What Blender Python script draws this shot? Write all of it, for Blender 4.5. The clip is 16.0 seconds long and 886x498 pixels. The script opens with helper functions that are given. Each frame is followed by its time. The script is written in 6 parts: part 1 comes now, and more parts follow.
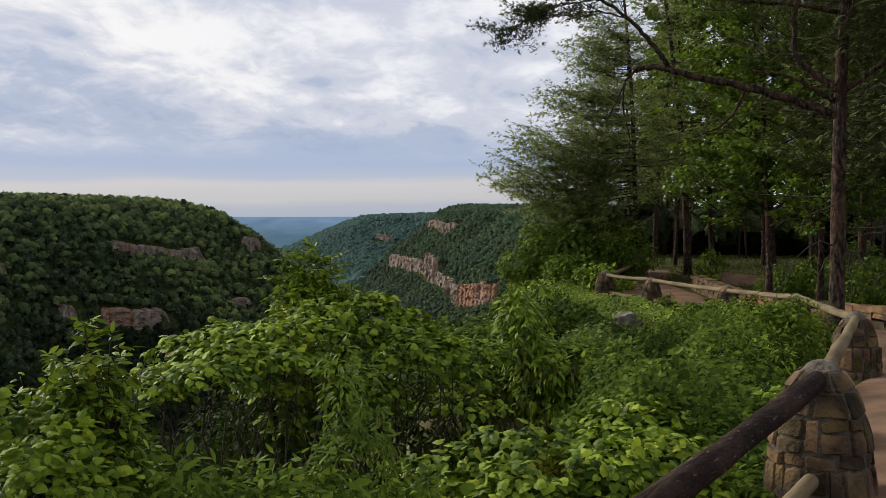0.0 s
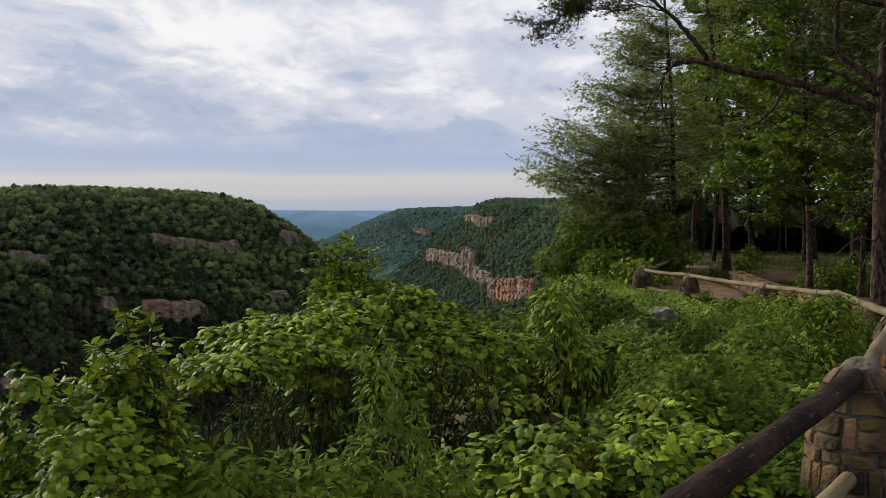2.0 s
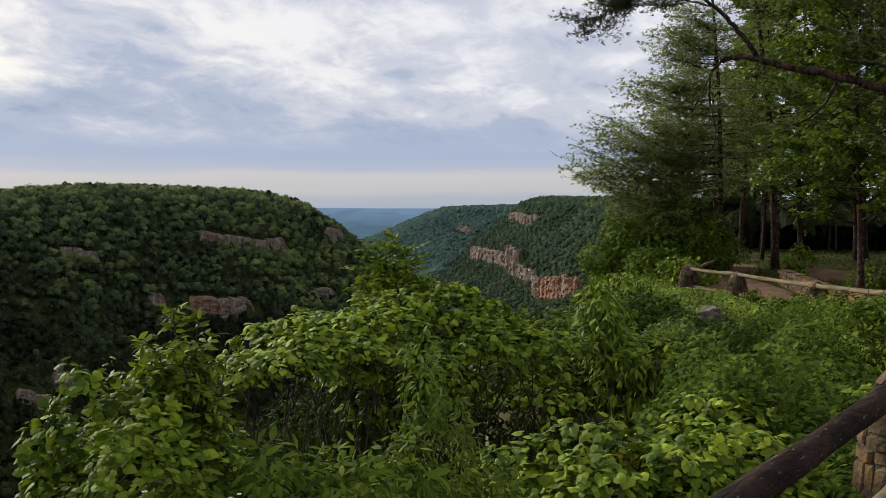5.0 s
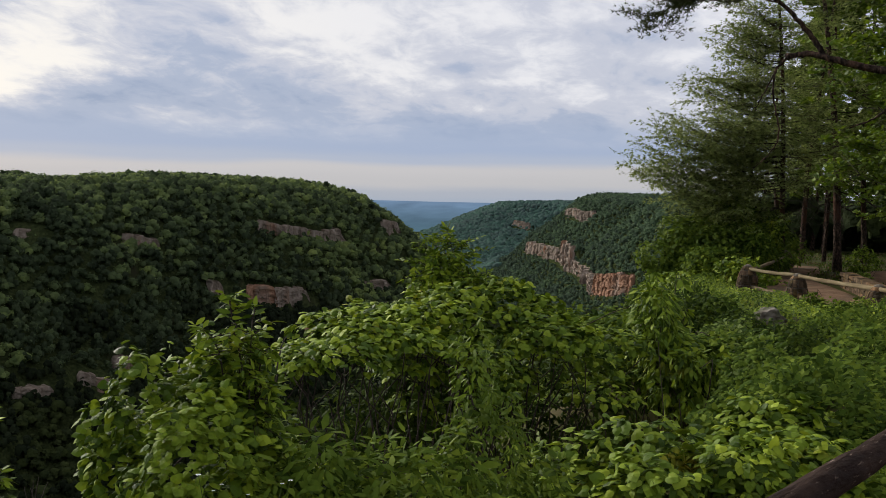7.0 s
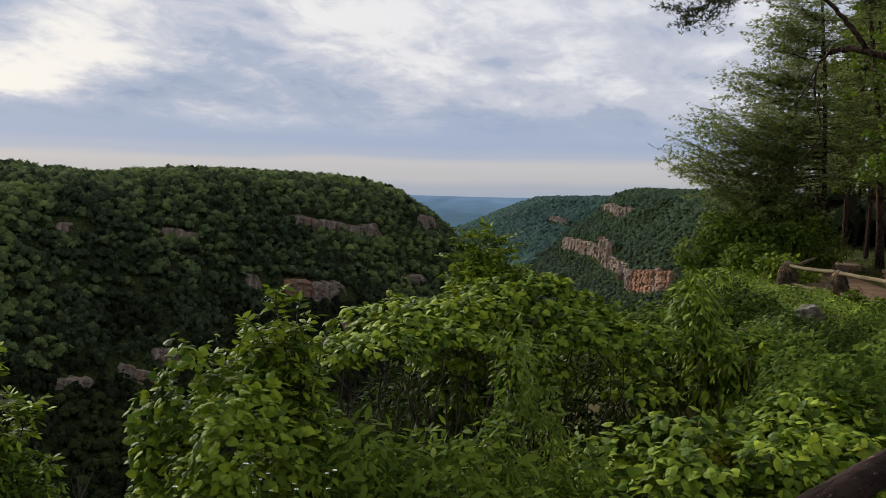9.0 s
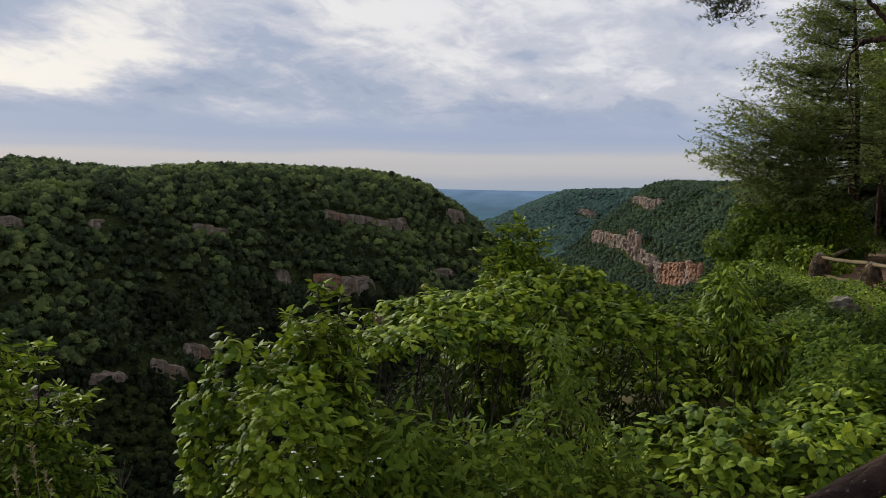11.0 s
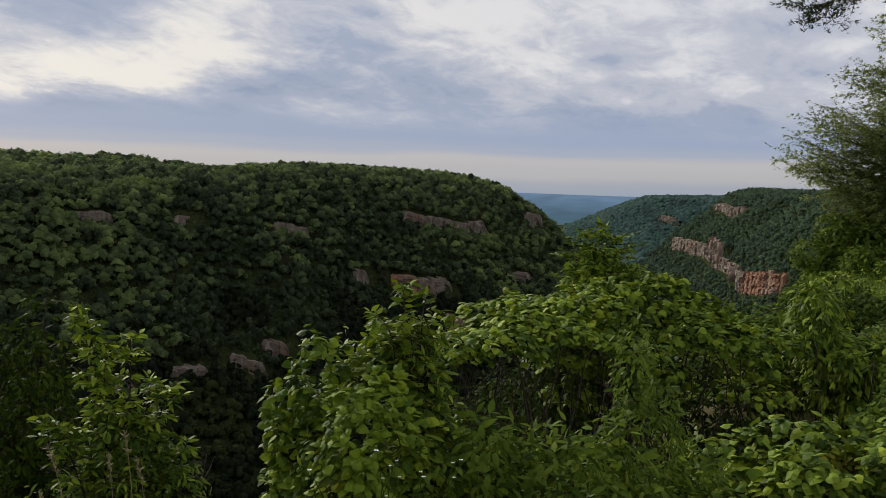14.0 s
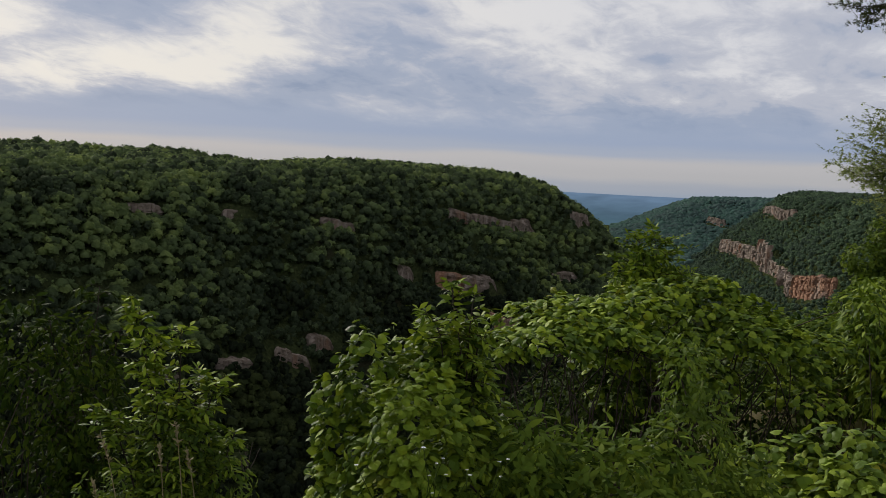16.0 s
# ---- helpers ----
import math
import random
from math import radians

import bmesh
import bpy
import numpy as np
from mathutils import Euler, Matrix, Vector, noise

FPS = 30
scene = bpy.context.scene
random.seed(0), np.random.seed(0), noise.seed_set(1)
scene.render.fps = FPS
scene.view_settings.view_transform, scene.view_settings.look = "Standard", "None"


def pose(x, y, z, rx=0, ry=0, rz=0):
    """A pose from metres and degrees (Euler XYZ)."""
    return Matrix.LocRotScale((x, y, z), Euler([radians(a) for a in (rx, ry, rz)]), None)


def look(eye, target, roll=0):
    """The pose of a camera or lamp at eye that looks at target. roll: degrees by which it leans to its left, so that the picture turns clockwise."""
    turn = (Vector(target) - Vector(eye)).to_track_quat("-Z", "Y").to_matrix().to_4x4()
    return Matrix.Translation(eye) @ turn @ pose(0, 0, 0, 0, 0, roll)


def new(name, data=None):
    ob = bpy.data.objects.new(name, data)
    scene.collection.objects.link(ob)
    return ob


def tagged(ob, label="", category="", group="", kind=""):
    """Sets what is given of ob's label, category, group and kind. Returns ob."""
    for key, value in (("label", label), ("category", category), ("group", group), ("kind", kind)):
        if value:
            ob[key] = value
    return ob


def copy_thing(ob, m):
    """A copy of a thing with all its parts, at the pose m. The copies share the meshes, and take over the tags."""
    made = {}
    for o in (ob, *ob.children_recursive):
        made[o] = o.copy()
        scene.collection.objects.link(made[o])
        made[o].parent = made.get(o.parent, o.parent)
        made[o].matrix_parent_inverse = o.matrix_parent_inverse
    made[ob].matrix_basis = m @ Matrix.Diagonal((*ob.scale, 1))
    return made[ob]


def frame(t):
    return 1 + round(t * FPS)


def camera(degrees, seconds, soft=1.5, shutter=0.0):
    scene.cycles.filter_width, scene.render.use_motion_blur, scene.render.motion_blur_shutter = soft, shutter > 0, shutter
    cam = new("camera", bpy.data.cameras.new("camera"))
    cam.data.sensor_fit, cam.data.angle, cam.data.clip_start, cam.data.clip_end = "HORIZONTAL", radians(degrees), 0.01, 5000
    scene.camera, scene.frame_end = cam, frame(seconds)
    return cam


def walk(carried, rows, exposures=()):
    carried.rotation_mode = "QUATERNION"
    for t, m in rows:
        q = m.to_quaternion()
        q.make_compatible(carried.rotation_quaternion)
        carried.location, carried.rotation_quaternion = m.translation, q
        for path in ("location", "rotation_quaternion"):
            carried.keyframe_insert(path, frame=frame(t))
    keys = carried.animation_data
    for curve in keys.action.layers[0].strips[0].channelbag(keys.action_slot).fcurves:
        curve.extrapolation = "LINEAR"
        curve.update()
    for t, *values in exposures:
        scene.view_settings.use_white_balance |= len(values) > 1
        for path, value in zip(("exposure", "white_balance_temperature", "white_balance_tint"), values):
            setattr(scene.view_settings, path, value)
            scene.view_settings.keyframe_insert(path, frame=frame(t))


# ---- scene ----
EXPOSURES = [(0.0, 0.08), (4.0, 0.06), (8.0, -0.05), (12.0, -0.15), (16.0, -0.3)]
cam = camera(47.5, 16.0, soft=0.4)
# seconds, x, y, z, yaw, pitch, roll
PATH = [
    (0.0, 0.000, 0.000, 1.650, 0.000, -2.980, 0.000),
    (0.5, 0.003, -0.009, 1.652, 0.417, -3.114, 0.068),
    (1.0, 0.005, -0.014, 1.653, 1.017, -3.192, 0.233),
    (1.5, 0.005, -0.020, 1.653, 1.567, -3.203, 0.177),
    (2.0, 0.007, -0.024, 1.651, 2.099, -3.324, 0.188),
    (2.5, 0.005, -0.018, 1.649, 2.597, -3.351, 0.245),
    (3.0, 0.006, -0.015, 1.649, 3.013, -3.426, 0.051),
    (3.5, 0.005, -0.008, 1.647, 3.452, -3.448, 0.170),
    (4.0, 0.003, -0.003, 1.646, 3.937, -3.447, 0.329),
    (6.5, 0.002, -0.003, 1.644, 6.522, -3.581, 0.566),
    (7.0, 0.004, -0.002, 1.641, 7.757, -3.829, 1.275),
    (7.5, 0.004, 0.002, 1.640, 8.317, -3.872, 1.706),
    (8.0, 0.008, -0.010, 1.642, 8.897, -3.884, 1.958),
    (10.5, -0.032, -0.189, 1.658, 11.013, -4.563, 0.527),
    (11.0, -0.030, -0.200, 1.659, 11.459, -4.531, 0.843),
    (11.5, -0.033, -0.211, 1.659, 12.175, -4.366, 1.074),
    (12.0, -0.038, -0.238, 1.663, 12.598, -4.102, 1.139),
    (12.5, -0.047, -0.252, 1.662, 13.296, -4.236, 1.186),
    (13.0, -0.058, -0.242, 1.664, 14.393, -4.166, 0.917),
    (13.5, -0.059, -0.235, 1.666, 14.762, -4.170, 1.189),
    (14.0, -0.062, -0.231, 1.662, 15.876, -4.474, 1.822),
    (14.5, -0.070, -0.231, 1.663, 17.041, -4.645, 2.323),
    (15.0, -0.073, -0.226, 1.663, 17.680, -4.593, 2.346),
    (15.5, -0.078, -0.230, 1.663, 18.173, -4.651, 2.618),
    (16.0, -0.086, -0.235, 1.663, 18.422, -4.705, 2.662),
]
walk(cam, [(t, pose(x, y, z, 90 + p, 0, a) @ pose(0, 0, 0, 0, 0, r)) for t, x, y, z, a, p, r in PATH], EXPOSURES)

# ---------------------------------------------------------------- light
SUN_AZ, SUN_EL = -55.0, 23.0  # degrees from straight ahead (right positive), and above the horizon


def make_world():
    w = bpy.data.worlds.new("overcast_sky")
    scene.world = w
    w.use_nodes = True
    nt = w.node_tree
    nt.nodes.clear()
    N, L = nt.nodes.new, nt.links.new

    def math_node(op, a, b=None, clamp=False):
        n = N("ShaderNodeMath")
        n.operation, n.use_clamp = op, clamp
        for i, v in enumerate((a, b)):
            if v is None:
                continue
            if isinstance(v, (int, float)):
                n.inputs[i].default_value = v
            else:
                L(v, n.inputs[i])
        return n.outputs[0]

    def ramp(fac, stops, ease="EASE"):
        n = N("ShaderNodeValToRGB")
        n.color_ramp.interpolation = ease
        el = n.color_ramp.elements
        while len(el) < len(stops):
            el.new(0.5)
        for e, (p, c) in zip(el, stops):
            e.position, e.color = p, (*c, 1) if len(c) == 3 else c
        L(fac, n.inputs[0])
        return n.outputs[0]

    def mix(fac, a, b, kind="MIX"):
        n = N("ShaderNodeMix")
        n.data_type, n.blend_type = "RGBA", kind
        if isinstance(fac, (int, float)):
            n.inputs[0].default_value = fac
        else:
            L(fac, n.inputs[0])
        for i, v in ((6, a), (7, b)):
            if isinstance(v, tuple):
                n.inputs[i].default_value = (*v, 1)
            else:
                L(v, n.inputs[i])
        return n.outputs[2]

    co = N("ShaderNodeTexCoord").outputs["Generated"]
    sep = N("ShaderNodeSeparateXYZ")
    L(co, sep.inputs[0])
    X, Y, Z = sep.outputs
    # the cloud deck: rays meet a curved layer overhead, so that clouds close up towards the horizon
    zz = math_node("ADD", math_node("MAXIMUM", Z, 0.0), 0.20)
    px, py = math_node("DIVIDE", X, zz), math_node("DIVIDE", Y, zz)
    comb = N("ShaderNodeCombineXYZ")
    L(px, comb.inputs[0]), L(py, comb.inputs[1])

    def clouds(scale, detail, rough, off, stretch=(1, 1, 1), dist=0.0):
        m = N("ShaderNodeMapping")
        m.inputs["Location"].default_value = off
        m.inputs["Scale"].default_value = stretch
        L(comb.outputs[0], m.inputs[0])
        n = N("ShaderNodeTexNoise")
        n.inputs["Scale"].default_value, n.inputs["Detail"].default_value = scale, detail
        n.inputs["Roughness"].default_value, n.inputs["Distortion"].default_value = rough, dist
        L(m.outputs[0], n.inputs[0])
        return n.outputs[0]

    big = clouds(0.55, 3, 0.5, CLOUD_BIG, (0.8, 1.0, 1), 0.4)
    fine = clouds(2.4, 9, 0.57, (1.7, 0.4, 0), (1.0, 0.8, 1), 0.2)
    wisps = clouds(8.5, 8, 0.62, (4.1, 2.2, 0), (1.0, 0.6, 1), 0.6)
    mass = math_node("ADD", math_node("ADD", math_node("MULTIPLY", big, 0.22), math_node("MULTIPLY", fine, 0.50)), math_node("ADD", math_node("MULTIPLY", wisps, 0.22), 0.06))
    # thin bright patches lie towards the hidden sun
    sx, sy = math.sin(radians(-36)), math.cos(radians(-36))
    toward = math_node("ADD", math_node("MULTIPLY", X, sx), math_node("MULTIPLY", Y, sy))
    glow = math_node("POWER", math_node("MAXIMUM", toward, 0.0), 14.0)
    up = math_node("MULTIPLY", math_node("SUBTRACT", Z, 0.03), 1.6, True)
    # banks and rifts of the cloud deck: bearing, elevation, half width, half height, tilt (degrees), how much thinner
    bearing = math_node("MULTIPLY", math_node("ARCTAN2", X, Y), 180 / math.pi)
    rise = math_node("ADD", math_node("MULTIPLY", math_node("ARCSINE", Z), 180 / math.pi), math_node("MULTIPLY", math_node("SUBTRACT", fine, 0.5), 2.5))
    for az, el0, wide, tall, tilt, gain in CLOUD_BANKS:
        c, sn = math.cos(radians(tilt)), math.sin(radians(tilt))
        da, de = math_node("SUBTRACT", bearing, az), math_node("SUBTRACT", rise, el0)
        along = math_node("ADD", math_node("MULTIPLY", da, c / wide), math_node("MULTIPLY", de, sn / wide))
        across = math_node("ADD", math_node("MULTIPLY", da, -sn / tall), math_node("MULTIPLY", de, c / tall))
        r2 = math_node("ADD", math_node("MULTIPLY", along, along), math_node("MULTIPLY", across, across))
        mass = math_node("ADD", mass, math_node("MULTIPLY", math_node("POWER", math.e, math_node("MULTIPLY", r2, -1.0)), gain * 0.85))
    mass = math_node("ADD", mass, math_node("MULTIPLY", up, 0.22))
    deck = ramp(mass, [(0.40, (0.30, 0.375, 0.54)), (0.50, (0.415, 0.475, 0.62)), (0.58, (0.575, 0.60, 0.70)), (0.70, (0.84, 0.84, 0.885))])
    # low layers over the far plain
    lm = N("ShaderNodeMapping")
    lm.inputs["Scale"].default_value = (1, 1, 9)
    L(co, lm.inputs[0])
    ln = N("ShaderNodeTexNoise")
    ln.inputs["Scale"].default_value, ln.inputs["Detail"].default_value = 4.0, 5
    L(lm.outputs[0], ln.inputs[0])
    layers = ln.outputs[0]
    el = math_node("ADD", math_node("ADD", Z, 0.025), math_node("MULTIPLY", math_node("SUBTRACT", layers, 0.5), 0.020))
    el = math_node("MULTIPLY", el, 8.0)
    low = ramp(el, [(0.0, (0.34, 0.42, 0.54)), (0.12, (0.42, 0.46, 0.54)), (0.20, (0.54, 0.54, 0.565)), (0.29, (0.57, 0.565, 0.59)), (0.37, (0.43, 0.49, 0.62)), (0.46, (0.375, 0.455, 0.63))])
    fade = ramp(el, [(0.44, (0, 0, 0)), (0.80, (1, 1, 1))])
    col = mix(fade, low, deck)
    warm = mix(math_node("MULTIPLY", math_node("MULTIPLY", glow, fade), ramp(mass, [(0.55, (0, 0, 0)), (0.70, (1, 1, 1))])), col, (1.0, 0.95, 0.88))
    # late in the day the deck is dimmer overhead than low down
    lift = math_node("ADD", math_node("MULTIPLY", ramp(Z, [(0.22, (0, 0, 0)), (0.8, (1, 1, 1))]), SKY_ZENITH), 1.0)
    cloud_bg = N("ShaderNodeBackground")
    L(warm, cloud_bg.inputs[0])
    L(math_node("MULTIPLY", lift, SKY_CLOUD), cloud_bg.inputs[1])
    sky = N("ShaderNodeTexSky")
    sky.sky_type, sky.sun_disc = "NISHITA", False
    sky.sun_elevation, sky.sun_rotation = radians(SUN_EL), radians(SUN_AZ)
    sky_bg = N("ShaderNodeBackground")
    L(sky.outputs[0], sky_bg.inputs[0])
    sky_bg.inputs[1].default_value = 0.05
    both = N("ShaderNodeMixShader")
    both.inputs[0].default_value = 0.9
    L(sky_bg.outputs[0], both.inputs[1]), L(cloud_bg.outputs[0], both.inputs[2])
    out = N("ShaderNodeOutputWorld")
    L(both.outputs[0], out.inputs[0])


CLOUD_BIG = (3.1, 1.2, 0)
CLOUD_BANKS = [
    (-17, 9.5, 7.5, 2.4, -8, 0.08), (-13, 7.0, 5.0, 1.2, -18, 0.05), (-22.5, 5.2, 4.0, 1.1, 8, -0.07), (-7.0, 2.6, 9.0, 1.2, 0, -0.09),
    (-2.5, 8.0, 6.5, 2.6, 0, 0.07), (-6.0, 5.6, 4.5, 0.9, -20, -0.05), (-11.5, 2.7, 2.4, 0.35, 0, 0.07), (6.0, 7.2, 3.0, 0.45, 12, 0.10),
    (5.0, 4.0, 8.0, 1.8, 0, 0.06), (5.0, 10.5, 6.0, 3.5, 0, 0.08), (-36.5, 4.6, 7.0, 1.3, 6, 0.18), (-29.5, 6.8, 4.0, 1.1, -10, 0.10), (-26.5, 4.2, 3.6, 1.2, 25, -0.09),
    (-35, 8.6, 6.0, 1.0, 12, -0.06), (-43, 7.0, 3.0, 1.2, 0, 0.14), (-21, 2.7, 7.0, 0.5, 3, 0.06), (-38, 2.0, 9.0, 0.6, 0, -0.08)]
SKY_CLOUD, SKY_ZENITH = 1.06, -0.22
make_world()
sun = new("sun", bpy.data.lights.new("sun", "SUN"))
sun.data.energy, sun.data.angle, sun.data.color = 4.9, radians(30), (1.0, 0.93, 0.82)
sa, se = radians(SUN_AZ), radians(SUN_EL)
sun.matrix_world = look((0, 0, 50), (-math.sin(sa) * math.cos(se), -math.cos(sa) * math.cos(se), 50 - math.sin(se)))

# ---------------------------------------------------------------- materials


def material(name, stops, scale=3.0, detail=6.0, rough=0.8, bump=0.3, bump_scale=None, stretch=(1, 1, 1), spread=0.0, islands=0.0,
             second=None, second_scale=0.5, second_at=(0.5, 0.62), translucent=0.0, gloss=0.15, dist=0.0, bump_dist=0.02, tone=0.0):
    """A noise-driven surface: colour stops, a second tone in patches, grain bump, variation from piece to piece."""
    m = bpy.data.materials.new(name)
    m.use_nodes = True
    nt = m.node_tree
    N, L = nt.nodes.new, nt.links.new
    b = nt.nodes["Principled BSDF"]
    co = N("ShaderNodeTexCoord").outputs["Object"]
    mp = N("ShaderNodeMapping")
    mp.inputs["Scale"].default_value = stretch
    L(co, mp.inputs[0])

    def tex(s, d, off=0.0):
        n = N("ShaderNodeTexNoise")
        n.noise_dimensions = "4D"
        n.inputs["W"].default_value = off
        n.inputs["Scale"].default_value, n.inputs["Detail"].default_value, n.inputs["Distortion"].default_value = s, d, dist
        L(mp.outputs[0], n.inputs["Vector"])
        return n.outputs["Fac"]

    n1 = tex(scale, detail)
    r = N("ShaderNodeValToRGB")
    el = r.color_ramp.elements
    while len(el) < len(stops):
        el.new(0.5)
    for e, (p, c) in zip(el, stops):
        e.position, e.color = p, (*c, 1)
    L(n1, r.inputs[0])
    col = r.outputs[0]
    if second:
        n2 = tex(second_scale, 4.0, 3.7)
        mr = N("ShaderNodeMapRange")
        mr.inputs[1].default_value, mr.inputs[2].default_value = second_at
        L(n2, mr.inputs[0])
        mx = N("ShaderNodeMix")
        mx.data_type = "RGBA"
        L(mr.outputs[0], mx.inputs[0])
        L(col, mx.inputs[6])
        mx.inputs[7].default_value = (*second, 1)
        col = mx.outputs[2]
    for amount, src in ((spread, "obj"), (islands, "isl")):
        if amount:
            rnd = N("ShaderNodeObjectInfo").outputs["Random"] if src == "obj" else N("ShaderNodeNewGeometry").outputs["Random Per Island"]
            mr = N("ShaderNodeMapRange")
            mr.inputs[3].default_value, mr.inputs[4].default_value = 1 - amount, 1 + amount
            L(rnd, mr.inputs[0])
            hs = N("ShaderNodeHueSaturation")
            L(mr.outputs[0], hs.inputs["Value"])
            mh = N("ShaderNodeMapRange")
            mh.inputs[3].default_value, mh.inputs[4].default_value = 0.5 + 0.03 * amount, 0.5 - 0.035 * amount
            L(rnd, mh.inputs[0])
            L(mh.outputs[0], hs.inputs["Hue"])
            L(col, hs.inputs["Color"])
            col = hs.outputs[0]
    if tone:
        at = N("ShaderNodeAttribute")
        at.attribute_name = "tone"
        hs = N("ShaderNodeHueSaturation")
        for (lo, hi), socket in (((1 - tone, 1 + tone), "Value"), ((0.525, 0.48), "Hue"), ((0.75, 1.1), "Saturation")):
            mr = N("ShaderNodeMapRange")
            mr.inputs[3].default_value, mr.inputs[4].default_value = lo, hi
            L(at.outputs["Fac"], mr.inputs[0])
            L(mr.outputs[0], hs.inputs[socket])
        L(col, hs.inputs["Color"])
        col = hs.outputs[0]
    L(col, b.inputs["Base Color"])
    b.inputs["Roughness"].default_value = rough
    b.inputs["Specular IOR Level"].default_value = gloss
    if bump:
        nb = tex(bump_scale or scale * 3, 8.0, 1.3)
        bp = N("ShaderNodeBump")
        bp.inputs["Strength"].default_value, bp.inputs["Distance"].default_value = bump, bump_dist
        L(nb, bp.inputs["Height"])
        L(bp.outputs[0], b.inputs["Normal"])
    if translucent:
        tr = N("ShaderNodeBsdfTranslucent")
        hs = N("ShaderNodeHueSaturation")
        hs.inputs["Hue"].default_value, hs.inputs["Saturation"].default_value, hs.inputs["Value"].default_value = 0.49, 1.0, 1.5
        L(col, hs.inputs["Color"]), L(hs.outputs[0], tr.inputs[0])
        ms = N("ShaderNodeMixShader")
        ms.inputs[0].default_value = translucent
        L(b.outputs[0], ms.inputs[1]), L(tr.outputs[0], ms.inputs[2])
        L(ms.outputs[0], nt.nodes["Material Output"].inputs[0])
    return m


M_LEAF = material("vine_leaf", [(0.3, (0.0690, 0.1190, 0.0085)), (0.7, (0.1480, 0.2220, 0.0160))], 1.2, 3, 0.6, 0.25, 40, islands=0.7, translucent=0.15, gloss=0.14,
                  second=(0.20, 0.175, 0.014), second_scale=3.2, second_at=(0.63, 0.76))
M_LEAF_B = material("shrub_leaf", [(0.3, (0.0450, 0.0820, 0.0095)), (0.7, (0.0920, 0.1420, 0.0160))], 1.5, 3, 0.7, 0.25, 40, islands=0.6, translucent=0.25, gloss=0.05)
M_LEAF_LIGHT = material("sapling_leaf", [(0.3, (0.0520, 0.0920, 0.0100)), (0.7, (0.0960, 0.1480, 0.0170))], 1.5, 3, 0.6, 0.2, 40, islands=0.5, translucent=0.3, gloss=0.12)
# its colour also stands in for shade in the hollows under the vines
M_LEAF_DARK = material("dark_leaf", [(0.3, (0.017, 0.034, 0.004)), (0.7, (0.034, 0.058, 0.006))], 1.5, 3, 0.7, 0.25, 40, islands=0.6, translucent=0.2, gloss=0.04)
M_GRASS = material("grass", [(0.3, (0.03, 0.055, 0.006)), (0.7, (0.065, 0.095, 0.012))], 2.0, 3, 0.6, 0.0, islands=0.4, translucent=0.2, gloss=0.08)
M_LITTER = material("fallen_leaf", [(0.3, (0.045, 0.026, 0.014)), (0.7, (0.10, 0.06, 0.03))], 3.0, 3, 0.8, 0.0, islands=0.4)
M_STRAW = material("straw", [(0.3, (0.1800, 0.1440, 0.0720)), (0.7, (0.2520, 0.2160, 0.1200))], 6.0, 3, 0.8, 0.0, islands=0.2)
M_PETAL = material("petal", [(0.3, (0.75, 0.75, 0.72)), (0.7, (0.82, 0.82, 0.8))], 6.0, 3, 0.7, 0.0)
M_NEEDLE = material("pine_needle", [(0.3, (0.125, 0.165, 0.050)), (0.7, (0.240, 0.295, 0.092))], 0.8, 3, 0.7, 0.0, islands=0.4, translucent=0.35, gloss=0.1)
# crowns seen from below: their shade is put into a darker needle colour
M_PINE = material("shade_toned_pine_needle", [(0.3, (0.050, 0.066, 0.022)), (0.7, (0.100, 0.118, 0.038))], 0.8, 3, 0.7, 0.0, islands=0.4, translucent=0.08, gloss=0.1)
M_CANOPY = material("broadleaf_canopy", [(0.3, (0.045, 0.084, 0.006)), (0.7, (0.10, 0.162, 0.010))], 0.5, 3, 0.6, 0.0, islands=0.4, translucent=0.25, gloss=0.3)
M_FOREST = material("canyon_forest", [(0.32, (0.056, 0.082, 0.038)), (0.5, (0.086, 0.124, 0.050)), (0.68, (0.134, 0.182, 0.064))], 0.05, 6, 0.9, 1.0, 1.4, islands=0.22, gloss=0.03,
                    bump_dist=1.6, tone=0.60, translucent=0.32)
# wood behind the rim trees, coloured dark in place of canopy shade
M_RIM_WOOD_SHADE = material("shade_toned_rim_wood", [(0.32, (0.020, 0.030, 0.011)), (0.68, (0.044, 0.060, 0.019))], 0.3, 6, 0.9, 1.0, 1.4, islands=0.3, gloss=0.03, bump_dist=0.6, tone=0.4)
# woods low in the gorge: their shade is put into this darker colour
M_FOREST_SHADED = material("shade_toned_wood", [(0.32, (0.012, 0.018, 0.008)), (0.68, (0.024, 0.034, 0.013))], 0.3, 6, 0.9, 1.0, 1.4, islands=0.3, gloss=0.02, bump_dist=0.6, tone=0.4)
# bluer than the near woods: distance haze is put into these two colours
M_FOREST_FAR_HAZE = material("far_forest", [(0.32, (0.046, 0.076, 0.046)), (0.68, (0.068, 0.108, 0.062))], 0.03, 5, 0.9, 0.8, 0.8, islands=0.12, gloss=0.03, bump_dist=1.2, tone=0.22, translucent=0.3)
M_FOREST_RIDGE_HAZE = material("ridge_forest", [(0.32, (0.054, 0.098, 0.088)), (0.68, (0.066, 0.114, 0.100))], 0.008, 5, 0.9, 0.4, 0.3, islands=0.06, gloss=0.03, bump_dist=0.8, tone=0.12, translucent=0.3)
M_BARK = material("pine_bark", [(0.36, (0.010, 0.007, 0.006)), (0.50, (0.038, 0.027, 0.021)), (0.66, (0.120, 0.076, 0.054))], 22.0, 7, 0.95, 1.0, 30, stretch=(1, 1, 0.4), spread=0.25, gloss=0.1, bump_dist=0.05,
                  second=(0.080, 0.040, 0.026), second_scale=3.0, second_at=(0.5, 0.7))
